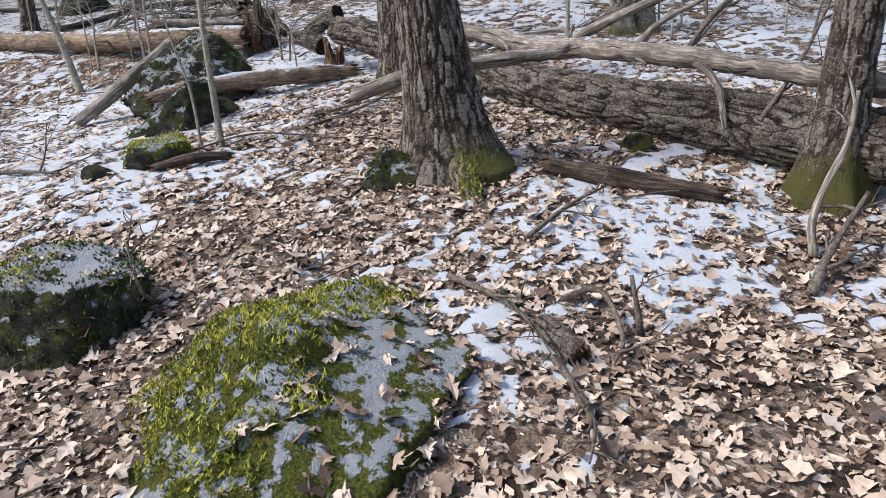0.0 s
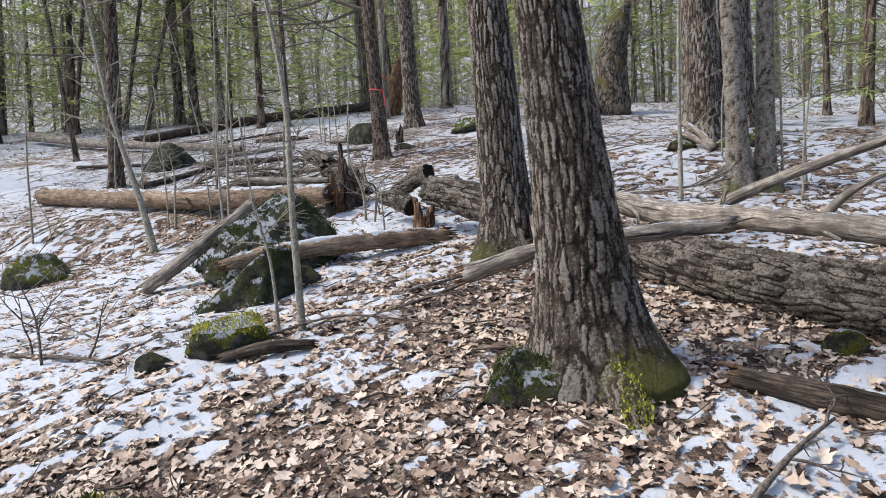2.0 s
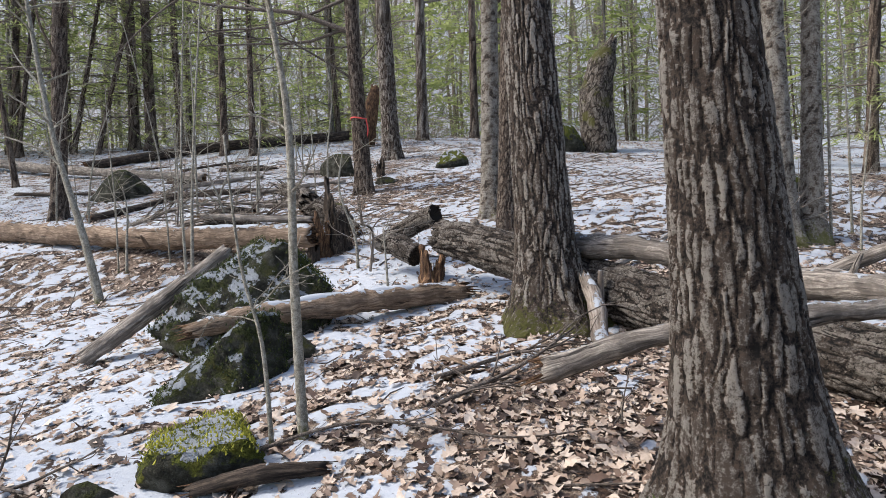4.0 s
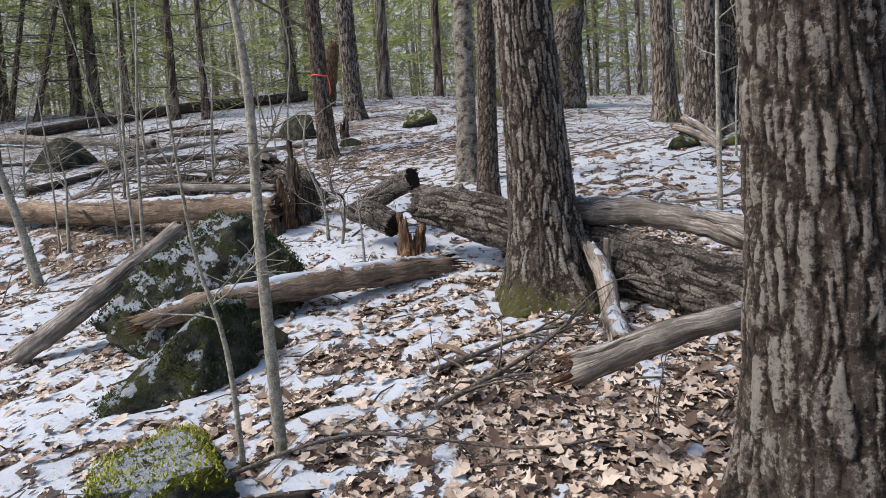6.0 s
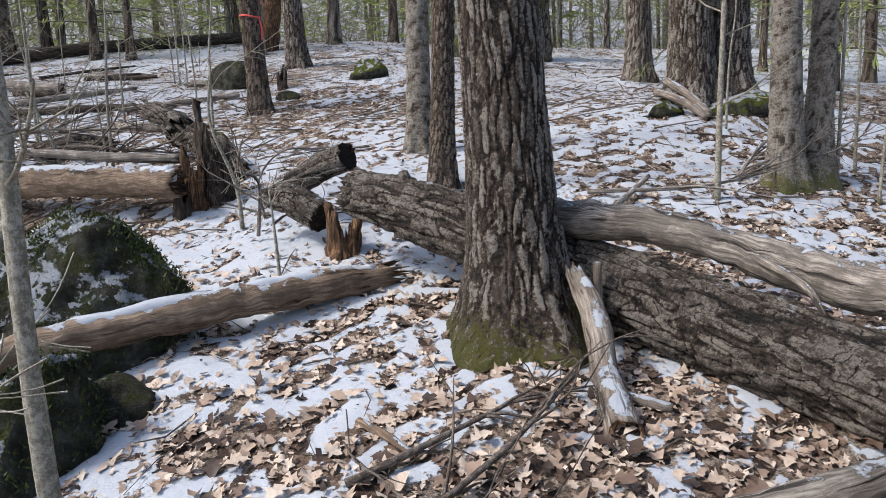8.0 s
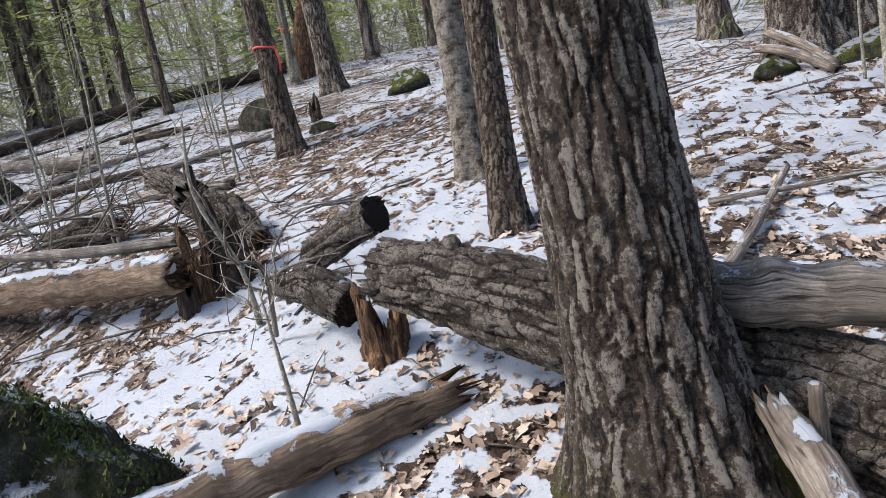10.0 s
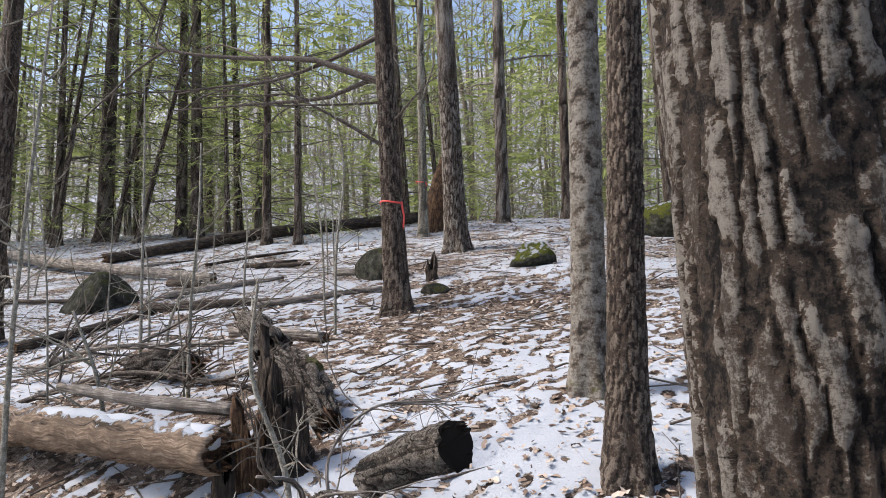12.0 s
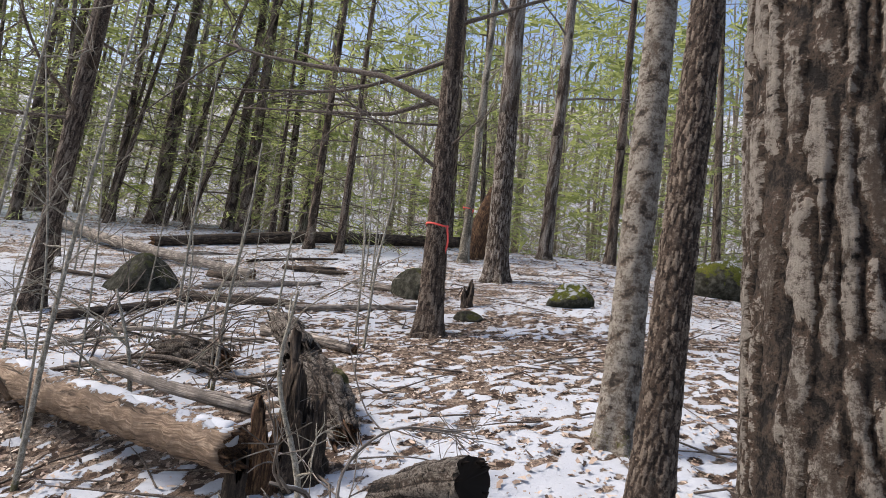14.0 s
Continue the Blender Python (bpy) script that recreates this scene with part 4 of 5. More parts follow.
fallen("log", "slim barkless grey trunk resting on the fallen trunk", [(0.10, 7.32, 1.80), (0.6, 6.9, 1.74), (1.08, 6.35, 1.56), (1.35, 5.8, 1.53), (1.7, 5.2, 1.47), (2.3, 4.5, 1.33), (2.9, 3.8, 1.15)], [0.095, 0.085, 0.10, 0.085, 0.075, 0.07, 0.06], 107, M_GREYWOOD, 28, 0.03, 0, 0.022, 0.06,
       extra=[([(1.68, 5.25, 1.5), (1.85, 5.15, 1.68), (2.25, 5.1, 1.86)], [0.035, 0.022, 0.01]), ([(1.3, 5.85, 1.58), (1.34, 5.8, 1.72)], [0.022, 0.012]), ([(1.95, 4.9, 1.42), (2.03, 4.6, 1.25), (2.02, 4.4, 0.95)], [0.032, 0.025, 0.018]), ([(0.8, 6.6, 1.66), (0.85, 6.35, 1.58), (0.83, 6.2, 1.5)], [0.02, 0.014, 0.008]), ([(1.4, 5.75, 1.55), (1.6, 5.35, 1.50), (1.7, 5.05, 1.38)], [0.02, 0.018, 0.012])])
fallen("log", "thin weathered pole lying over the fallen trunk behind the oak", [(-0.46, 5.2, 1.28), (0.05, 5.18, 1.42), (0.6, 5.2, 1.47), (1.12, 5.22, 1.50)], [0.055, 0.052, 0.05, 0.048], 109, M_GREYWOOD, 24, 0.03, 0, 0.014, 0.09)
fallen("log", "bleached branch lined with snow beside the oak", [(0.12, 6.92, 1.56), (0.14, 6.72, 1.40), (0.11, 6.5, 1.20), (0.06, 6.22, 1.10)], [0.045, 0.06, 0.065, 0.07], 113, M_SNOWWOOD, 24, 0.03, 0, 0.02, 0.05,
       snow=0.7, extra=[([(0.22, 6.92, 1.28), (0.22, 6.9, 1.62)], [0.028, 0.02]), ([(0.12, 6.45, 1.16), (0.3, 6.32, 1.14)], [0.03, 0.02])])
fallen("log", "peeled tan log with snow along its top", [(-2.22, 9.50, 1.97), (-3.3, 9.95, 1.99), (-4.5, 10.5, 2.03), (-7.6, 12.1, 2.28)], [0.115, 0.125, 0.13, 0.15], 127, M_TANWOOD, 36, 0.04, 0, 0.012, 0.08,
       extra=[([(-4.3, 10.3, 1.9), (-4.35, 10.2, 2.05)], [0.03, 0.012])], snow=0.66)
fallen("log", "short barkless log dusted with snow, splintered at one end", [(-2.62, 6.95, 1.30), (-2.2, 7.15, 1.37), (-1.4, 7.55, 1.42), (-0.74, 7.9, 1.42)], [0.055, 0.085, 0.095, 0.085], 131, M_TANWOOD, 32, 0.03, 0, 0.012, 0.16, snow=0.76)
fallen("log", "bare pole leaning on the boulder", [(-3.55, 7.28, 1.08), (-3.10, 7.38, 1.40), (-2.55, 7.62, 1.85)], [0.065, 0.07, 0.06], 137, M_GREYWOOD, 24, 0.03, 0, 0.01, 0.05)
fallen("log", "small rotting log lying in the leaves", [(0.85, 4.42, 0.05), (1.25, 4.2, 0.06), (1.8, 3.95, 0.05)], [0.055, 0.07, 0.05], 139, M_DARKROT, 24, 0.03, 0.012, 0.015, 0.08, rest=True)
fallen("log", "long dark log lying along the slope", [(-9.9, 20.0, 0.13), (-7.3, 22.3, 0.16), (-5.6, 24.0, 0.18), (-3.6, 24.9, 0.2)], [0.11, 0.15, 0.16, 0.15], 149, M_DARKROT, 16, 0.15, 0, 0.02, 0.1, rest=True)
fallen("log", "far dead log on the snow", [(-14.0, 21.4, 0.25), (-10.6, 19.4, 0.2), (-5.7, 16.6, 0.1)], [0.13, 0.12, 0.08], 151, M_GREYWOOD, 14, 0.12, 0, 0.02, 0.1, rest=True)
fallen("log", "short dark log in the litter", [(-5.8, 14.7, 0.05), (-4.5, 14.75, 0.05), (-3.9, 14.8, 0.03)], [0.08, 0.08, 0.05], 152, M_DARKROT, 14, 0.1, 0, 0.02, 0.05, rest=True)
fallen("log", "thin dead pole lying on snow", [(-4.2, 14.6, 0.03), (-3.3, 14.8, 0.06), (-2.5, 14.9, 0.05)], [0.04, 0.04, 0.03], 153, M_GREYWOOD, 10, 0.1, 0, 0.01, 0, rest=True)
fallen("log", "decaying scaly-barked log behind the stump", [(-2.92, 11.5, 0.46), (-2.72, 11.25, 0.42), (-2.52, 11.0, 0.34)], [0.09, 0.125, 0.12], 157, M_LOGBARK, 36, 0.025, 0.04, 0.05, 0.22, rest=True, mossy=0.1, core=M_HOLLOW_SHADE)
fallen("log", "crumbled mossy bark log broken off behind the stump", [(-2.48, 10.96, 0.28), (-2.2, 10.66, 0.20), (-1.85, 10.25, 0.06)], [0.12, 0.14, 0.09], 158, M_LOGBARK, 36, 0.025, 0.05, 0.06, 0.2, rest=True, mossy=0.45)
fallen("log", "dark barked branch lying under the stump", [(-3.6, 10.15, 0.5), (-2.9, 9.9, 0.46), (-2.25, 9.75, 0.4)], [0.03, 0.045, 0.04], 159, M_GREYWOOD, 14, 0.04, 0, 0.012, 0.05, rest=True)
fallen("log", "crumbling dark log half buried in brush", [(-4.05, 11.65, 0.12), (-3.7, 11.55, 0.15), (-3.35, 11.4, 0.14)], [0.10, 0.13, 0.11], 163, M_LOGBARK, 28, 0.04, 0.03, 0.04, 0.12, rest=True)
fallen("log", "short dark rotten branch piece lying on snow", [(-1.98, 5.12, 0.05), (-1.7, 5.14, 0.07), (-1.45, 5.2, 0.05)], [0.03, 0.04, 0.03], 166, M_DARKROT, 16, 0.03, 0.008, 0.01, 0.05, rest=True)
fallen("log", "mossy chunk of branch in the snow", [(0.50, 2.75, 0.04), (0.60, 2.50, 0.05)], [0.05, 0.055], 167, M_LOGBARK, 20, 0.02, 0.01, 0.01, 0.03, rest=True, mossy=0.8)
fallen("log", "long grey dead branch propped on the fallen trunk", [(1.38, 6.25, 1.58), (1.8, 6.0, 1.78), (2.4, 5.7, 2.0), (3.2, 5.3, 2.25)], [0.05, 0.042, 0.035, 0.02], 173, M_GREYWOOD, 14, 0.05, 0, 0.01, 0.0)
fallen("log", "pale barkless branch leaning by the oak", [(2.98, 11.9, 0.30), (3.1, 11.6, 0.2), (3.22, 11.3, 0.05)], [0.05, 0.05, 0.045], 179, M_SNOWWOOD, 12, 0.06, 0, 0.01, 0.05, rest=True)
fallen("log", "pale barkless branch lying on mossy stones", [(2.76, 11.75, 0.24), (2.95, 11.5, 0.18), (3.16, 11.22, 0.04)], [0.04, 0.045, 0.04], 180, M_SNOWWOOD, 12, 0.06, 0, 0.01, 0.05, rest=True)
fallen("snag", "leaning mossy broken trunk beyond the knoll", [(3.74, 20.5, 3.8), (3.66, 20.5, 5.5), (3.86, 20.5, 6.5), (4.18, 20.5, 7.2)], [0.46, 0.44, 0.36, 0.08], 183, M_LOGBARK, 40, 0.08, 0.03, 0.05, 0.1, category="dead tree", mossy=0.5)
fallen("snag", "brown rotten broken trunk on the knoll", [(-2.78, 22.0, 4.6), (-2.62, 22.0, 5.6), (-2.42, 22.0, 6.4)], [0.26, 0.24, 0.13], 185, M_ROTWOOD, 24, 0.08, 0, 0.03, 0.1, category="dead tree")
fallen("log", "thin lichened branch lying on snow", [(0.35, 8.05, 0.05), (0.9, 8.6, 0.06), (1.6, 9.4, 0.08)], [0.035, 0.03, 0.02], 181, M_GREYWOOD, 12, 0.05, 0, 0.008, 0.0, rest=True)

fallen("log", "hollow broken log with shade painted into its rotted end", [(-1.32, 9.12, 1.92), (-1.08, 8.94, 2.05), (-0.89, 8.80, 2.12)], [0.085, 0.10, 0.105], 191, M_LOGBARK, 36, 0.02, 0.018, 0.015, 0.025, core=M_HOLLOW_SHADE)


def broken_stump(label, at, r, height, seed, mat, spikes, n=40):
    """A snapped stump: a ring of splinters of uneven height."""
    z0 = gz(at[0], at[1]) - 0.05
    rng = np.random.default_rng(seed)
    ang = np.linspace(0, 2 * np.pi, n, endpoint=False)
    top = height * (0.35 + 0.3 * vnoise(np.stack([np.cos(ang) * 2, np.sin(ang) * 2, 0 * ang + seed], -1), seed)) + rng.uniform(-0.10, 0.10, n) * height
    for a, w, h in spikes:
        top += h * np.exp(-((np.angle(np.exp(1j * (ang - a)))) / w) ** 2)
    rows = 14
    V, F = [], []
    for k in range(rows + 1):
        t = k / rows
        rr = r * (1.25 - 0.35 * min(1, t * 2.5)) * (1 + 0.1 * np.sin(ang * 5 + seed)) - 0.05 * r * t
        z = z0 + t * top
        P = np.stack([at[0] + rr * np.cos(ang), at[1] + rr * np.sin(ang), z], -1)
        rough = (fbm(P * np.array([30, 30, 7]), seed, 3) - 0.5) * 0.11
        P[:, 0] += np.cos(ang) * rough
        P[:, 1] += np.sin(ang) * rough
        V.append(P)
    for k in range(6):
        t = 1 - k / 5
        rr = r * 0.62
        P = np.stack([at[0] + rr * np.cos(ang), at[1] + rr * np.sin(ang), z0 + top * (0.35 + 0.62 * t)], -1)
        V.append(P)
    m = len(V)
    V = np.concatenate(V)
    for k in range(m - 1):
        for j in range(n):
            F.append((k * n + j, k * n + (j + 1) % n, (k + 1) * n + (j + 1) % n, (k + 1) * n + j))
    F.append(tuple((m - 1) * n + j for j in range(n)))
    L = V - np.array([at[0], at[1], z0])
    return tagged(put("stump", (V, F, {"bx": L[:, 0] + seed, "by": L[:, 1], "bz": L[:, 2]}), mat, (at[0], at[1], z0)), label, "stump")


broken_stump("rotten splintered stump beside the peeled log", (-2.15, 9.73), 0.105, 0.72, 5, M_ROTWOOD, [(0.3, 0.5, 0.1), (2.6, 0.4, 0.12), (4.2, 0.3, 0.08)], 56)
broken_stump("dark decayed stump with a tall splinter", (-1.98, 9.84), 0.145, 0.86, 9, M_DARKROT, [(3.4, 0.9, 0.30), (4.5, 0.5, 0.06)], 64)
broken_stump("small dark rotten stub against the log end", (-2.21, 9.56), 0.062, 0.40, 10, M_DARKROT, [(1.0, 0.9, 0.08)], 32)
broken_stump("broken orange-brown stub wedged under the trunk", (-0.94, 8.40), 0.118, 0.50, 12, M_ROTWOOD, [(3.2, 0.9, 0.14)], 48)
broken_stump("thin broken post of dead wood", (-1.88, 15.28), 0.075, 0.55, 14, M_DARKROT, [(1.0, 1.2, 0.12)], 20)


def sticks(label, pts, r0, seed, mat=None, forks=3, fl=0.3):
    pts = np.array([[x, y, gz(x, y) + z] for x, y, z in pts])
    rng = np.random.default_rng(seed)
    parts = [tube(pts, np.linspace(r0, r0 * 0.45, len(pts)), 9, 0.05, bumps=r0 * 0.25, scale=0.05, seed=seed)]
    for _ in range(forks):
        i = rng.integers(0, len(pts) - 1)
        p = pts[i] + (pts[i + 1] - pts[i]) * rng.uniform(0.2, 0.9)
        d = (pts[i + 1] - pts[i]) / np.linalg.norm(pts[i + 1] - pts[i]) + rng.normal(0, 0.6, 3)
        d[2] = abs(d[2]) * 0.5
        parts += limb_parts(p, d, fl * rng.uniform(0.6, 1.5), r0 * 0.5, rng, 1, 0.02, 4)
    g = merge(parts)
    g[2]["moss"] = 0 * g[2]["ridge"]
    return tagged(put("stick", g, mat or M_TWIG, pts[0]), label, "stick")


sticks("crooked dark stick lying in leaves", [(0.10, 3.2, 0.03), (0.33, 2.95, 0.05), (0.48, 2.72, 0.03)], 0.018, 1)
sticks("dark stick lying in snow", [(0.50, 2.55, 0.02), (0.55, 2.25, 0.03), (0.56, 1.95, 0.02)], 0.02, 2)
sticks("black stick standing in the snow", [(0.93, 2.75, 0.0), (0.92, 2.77, 0.12), (0.90, 2.8, 0.26)], 0.018, 3, forks=1, fl=0.15)
sticks("mossy bent branch in the snow", [(0.62, 2.95, 0.05), (0.80, 2.95, 0.10), (0.82, 2.65, 0.06), (0.72, 2.45, 0.03)], 0.018, 4, forks=1)
sticks("forked dark branch on leaves", [(0.55, 3.55, 0.02), (0.85, 3.8, 0.07), (1.1, 4.0, 0.1)], 0.016, 5, forks=5)
sticks("dead forked branch in front of the oak", [(-0.95, 5.72, 0.03), (-0.45, 6.05, 0.08), (-0.1, 6.3, 0.2)], 0.014, 6, forks=9, fl=0.45)
sticks("thin dark branch across the leaves", [(-0.95, 6.1, 0.03), (-0.6, 6.25, 0.05), (-0.25, 6.45, 0.06)], 0.016, 7, forks=6, fl=0.35)
sticks("long thin twig arching over leaves", [(-1.9, 5.35, 0.05), (-1.3, 5.45, 0.12), (-0.6, 5.3, 0.04), (0.0, 5.45, 0.02)], 0.009, 8, forks=5, fl=0.3)
sticks("dark branch lying on the snow", [(-3.7, 5.6, 0.03), (-3.1, 5.35, 0.05), (-2.75, 5.2, 0.03)], 0.018, 9, forks=3)
sticks("grey crooked branch against the mossy tree", [(2.02, 3.3, 0.02), (2.08, 3.42, 0.2), (2.30, 3.55, 0.5), (2.38, 3.62, 0.75)], 0.025, 10, M_GREYWOOD, forks=2)
sticks("dark broken branch in leaves", [(1.85, 3.0, 0.02), (2.05, 3.2, 0.12), (2.35, 3.4, 0.3)], 0.03, 11, forks=4)
sticks("thin twigs beside the mossy rock", [(-1.36, 3.25, 0.0), (-1.33, 3.0, 0.2), (-1.38, 3.05, 0.42)], 0.012, 12, forks=3, fl=0.2)
sticks("dead bush of fine twigs", [(-3.3, 5.35, 0.0), (-3.35, 5.4, 0.3), (-3.5, 5.45, 0.6)], 0.010, 13, forks=9, fl=0.4)
sticks("short bare stick in the leaves", [(-0.9, 6.5, 0.02), (-0.78, 6.3, 0.04), (-0.7, 6.2, 0.02)], 0.02, 14, M_TANWOOD, forks=0)
sticks("brush of dead branches behind the stump", [(-4.6, 10.9, 0.1), (-3.6, 10.8, 0.3), (-2.7, 10.5, 0.25)], 0.025, 15, forks=16, fl=0.7)
sticks("brush of grey dead branches in the litter", [(-5.2, 11.8, 0.1), (-4.2, 11.4, 0.35), (-3.0, 11.4, 0.3)], 0.03, 16, M_GREYWOOD, forks=14, fl=0.8)
sticks("thin bare stems rising from brush", [(-3.3, 10.2, 0.0), (-3.35, 10.15, 0.5), (-3.5, 10.1, 1.0)], 0.018, 17, M_SAP, forks=6, fl=0.6)
sticks("twiggy branch hanging by the log end", [(-1.55, 8.85, 0.05), (-1.5, 8.7, 0.45), (-1.62, 8.55, 0.6)], 0.016, 18, M_GREYWOOD, forks=4, fl=0.35)
sticks("bare branch lying along the slope", [(1.0, 9.2, 0.05), (1.9, 9.0, 0.12), (2.9, 9.3, 0.2)], 0.02, 19, M_GREYWOOD, forks=8, fl=0.7)
sticks("fallen bough of fine dead twigs", [(2.4, 9.4, 0.05), (2.9, 9.7, 0.3), (3.4, 9.8, 0.3)], 0.018, 20, M_GREYWOOD, forks=12, fl=0.7)
sticks("dead twiggy branches beside the stump", [(-1.55, 9.3, 0.0), (-1.58, 9.35, 0.3), (-1.4, 9.5, 0.42), (-1.1, 9.7, 0.34)], 0.010, 21, M_GREYWOOD, forks=12, fl=0.5)
sticks("black forked dead branch over the fallen trunk", [(1.9, 5.0, 0.5), (2.2, 5.05, 0.85), (2.45, 5.0, 1.0), (2.8, 4.8, 0.95)], 0.024, 22, forks=9, fl=0.6)
sticks("dark twiggy dead limb by the fallen trunk", [(2.2, 4.3, 0.35), (2.5, 4.4, 0.7), (2.75, 4.5, 1.1)], 0.018, 23, forks=8, fl=0.5)


def hill_logs():
    r_ = np.random.default_rng(64)
    for k in range(11):
        x, y = r_.uniform(-8.5, -2.6), r_.uniform(12.4, 19.5)
        a, l = r_.normal(0.15, 0.35), r_.uniform(0.7, 2.2)
        q = [(x + math.cos(a) * l * t, y + math.sin(a) * l * t, 0.06) for t in (-0.5, 0.0, 0.5)]
        rr = r_.uniform(0.03, 0.07)
        ob = fallen("log", "dead dark branch lying in snow and leaves", q, [rr, rr * 0.95, rr * 0.6], 400 + k, M_DARKROT if k % 3 else M_GREYWOOD, 10, 0.12, 0, 0.015, 0.05, rest=True)
        tagged(ob, group="hill deadwood")


hill_logs()

# ---- orange flagging tape ----
def tape(at, r, lean, tail, seed):
    n = 28
    ang = np.linspace(0, 2 * np.pi, n, endpoint=False)
    V, F = [], []
    for dz, k in ((0, 1.0), (0.022, 1.0), (0.022, 1.03), (0, 1.03)):
        V.append(np.stack([at[0] + r * k * np.cos(ang), at[1] + r * k * np.sin(ang), at[2] + dz + 0.012 * np.sin(ang * 2 + seed)], -1))
    V = np.concatenate(V)
    for a in range(4):
        b = (a + 1) % 4
        F += [(a * n + j, a * n + (j + 1) % n, b * n + (j + 1) % n, b * n + j) for j in range(n)]
    x0, y0 = at[0] + r * 0.95, at[1] - r * 0.35
    rows = 8
    tv = []
    for k in range(rows + 1):
        t = k / rows
        for w, d in ((-0.012, 0), (0.012, 0), (0.012, 0.002), (-0.012, 0.002)):
            tv.append((x0 + w + 0.035 * np.sin(t * 4) * t + 0.03 * t, y0 + d - 0.03 * np.sin(t * 3), at[2] + 0.02 - tail * t))
    tf = [(4 * k + j, 4 * k + (j + 1) % 4, 4 * k + 4 + (j + 1) % 4, 4 * k + 4 + j) for k in range(rows) for j in range(4)]
    v, f, _ = merge([(V, F), (np.array(tv), tf)])
    return tagged(put("flagging_tape", (v, f), M_TAPE, at), "bright orange-pink flagging tape tied round a trunk", "tape")


tape((-2.10, 13.64, 3.95), 0.132, 0, 0.34, 0)
tape((-2.88, 21.0, gz(-2.9, 21.0) + 1.25), 0.115, 0, 0.12, 1)


# ---- hemlocks and the far wood ----
def needle_sprays(origins, ways, length, rng, count, size):
    """Flat drooping sprays of foliage: small blades set along twigs."""
    m = len(origins)
    k = rng.integers(0, m, count)
    t = rng.uniform(0.25, 1.0, count)
    o, w, L = origins[k], ways[k], length[k]
    side = np.cross(w, (0, 0, 1.0))
    side /= np.linalg.norm(side, axis=1)[:, None] + 1e-9
    p = o + w * (L * t)[:, None] + side * (rng.normal(0, 0.22, count) * L * (1.1 - t))[:, None]
    p[:, 2] += rng.normal(0, 0.05, count) - 0.12 * L * t ** 2
    d = w * rng.uniform(0.3, 1, count)[:, None] + side * rng.normal(0, 0.8, count)[:, None]
    d[:, 2] -= rng.uniform(0.0, 0.5, count)
    d /= np.linalg.norm(d, axis=1)[:, None]
    e = np.cross(d, (0, 0, 1.0)) + rng.normal(0, 0.25, (count, 3))
    e /= np.linalg.norm(e, axis=1)[:, None]
    s = size * rng.uniform(0.5, 1.5, count)
    V = np.stack([p - d * s[:, None], p + e * (s * 0.13)[:, None], p + d * s[:, None], p - e * (s * 0.13)[:, None]], 1).reshape(-1, 3)
    F = np.arange(count * 4).reshape(-1, 4)
    tint = np.repeat(rng.uniform(0, 1, count) ** 1.3, 4)
    return V, F, tint


def hemlock(name, label, base, r1, height, seed, needles=4500, size=0.11, low=1.8, reach=2.4, branches=46, group="hemlock stand"):
    """A conifer: straight dark trunk, thin drooping boughs, feathery sprays."""
    base = np.array([base[0], base[1], 0.0 if base[2] is None else base[2]])
    rng = np.random.default_rng(seed)
    top = tagged(empty(name, base), label, "tree", group)
    geo, pts, rad = trunk_geo(base, rng.normal(0, 0.015, 2), r1, 0.006, height, seed, 18, 0.16, 0.010, flare=0.35, mossy=0.2)
    put("trunk", geo, M_DARKBARK, base, top)
    parts, O, W, L = [], [], [], []
    for _ in range(branches):
        z = base[2] + rng.uniform(low, height * 0.97)
        f = 1 - 0.5 * (z - base[2] - low) / (height - low)
        a = rng.uniform(0, 6.28)
        w = np.array([np.cos(a), np.sin(a), rng.normal(0.05, 0.18)])
        length = reach * f * rng.uniform(0.5, 1.15)
        p = np.array([np.interp(z, pts[:, 2], pts[:, k]) for k in range(3)])
        tip = p + w * length + np.array([0, 0, -0.12 * length])
        parts.append(tube([p, p + w * length * 0.5, tip], [0.018, 0.011, 0.004], 4, 0.5, caps=False))
        for _ in range(3):
            t = rng.uniform(0.3, 0.9)
            q = p + (tip - p) * t
            parts.append(tube([q, q + (np.array([rng.normal(0, .5), rng.normal(0, .5), -0.1]) + w * 0.5) * length * 0.3], [0.006, 0.003], 3, 0.5, caps=False))
        O.append(p), W.append(w), L.append(length)
    g = merge(parts)
    g[2]["moss"] = 0 * g[2]["ridge"]
    tagged(put("limbs", g, M_TWIG, base, top), kind="stuff")
    if needles:
        V, F, tint = needle_sprays(np.array(O), np.array(W), np.array(L), rng, needles, size)
        tagged(put("crown", (V, F, {"tint": tint}), M_NEEDLE, base, top, smooth=False), kind="stuff")
    return top


KINDS = [
    hemlock("hemlock_tree", "tall hemlock with drooping green sprays", (-12.9, 24.4, gz(-12.9, 24.4)), 0.22, 15, 201, 2500, low=1.2, reach=3.4, branches=50),
    hemlock("hemlock_tree", "tall hemlock with drooping green sprays", (-9.8, 24.0, gz(-9.8, 24.0)), 0.17, 14, 203, 2600, low=1.0, reach=3.2, branches=50),
    hemlock("hemlock_tree", "slim young hemlock with feathery boughs", (-6.7, 21.4, gz(-6.7, 21.4)), 0.10, 9, 205, 2300, low=0.6, reach=2.3),
    hemlock("hemlock_tree", "slim hemlock with many dead lower twigs", (-5.85, 21.2, gz(-5.85, 21.2)), 0.085, 11, 207, 1700, low=1.0, reach=2.0),
]


def bare_tree(label, base, r1, height, seed, mat, limbs=9):
    return tree("bare_tree", label, base, (0.01, 0.0), r1, 0.005, height, seed, mat, 16, 0.18, 0.008, limbs=limbs, limb_start=3.0, reach=2.6, group="bare trees", flare=0.4)


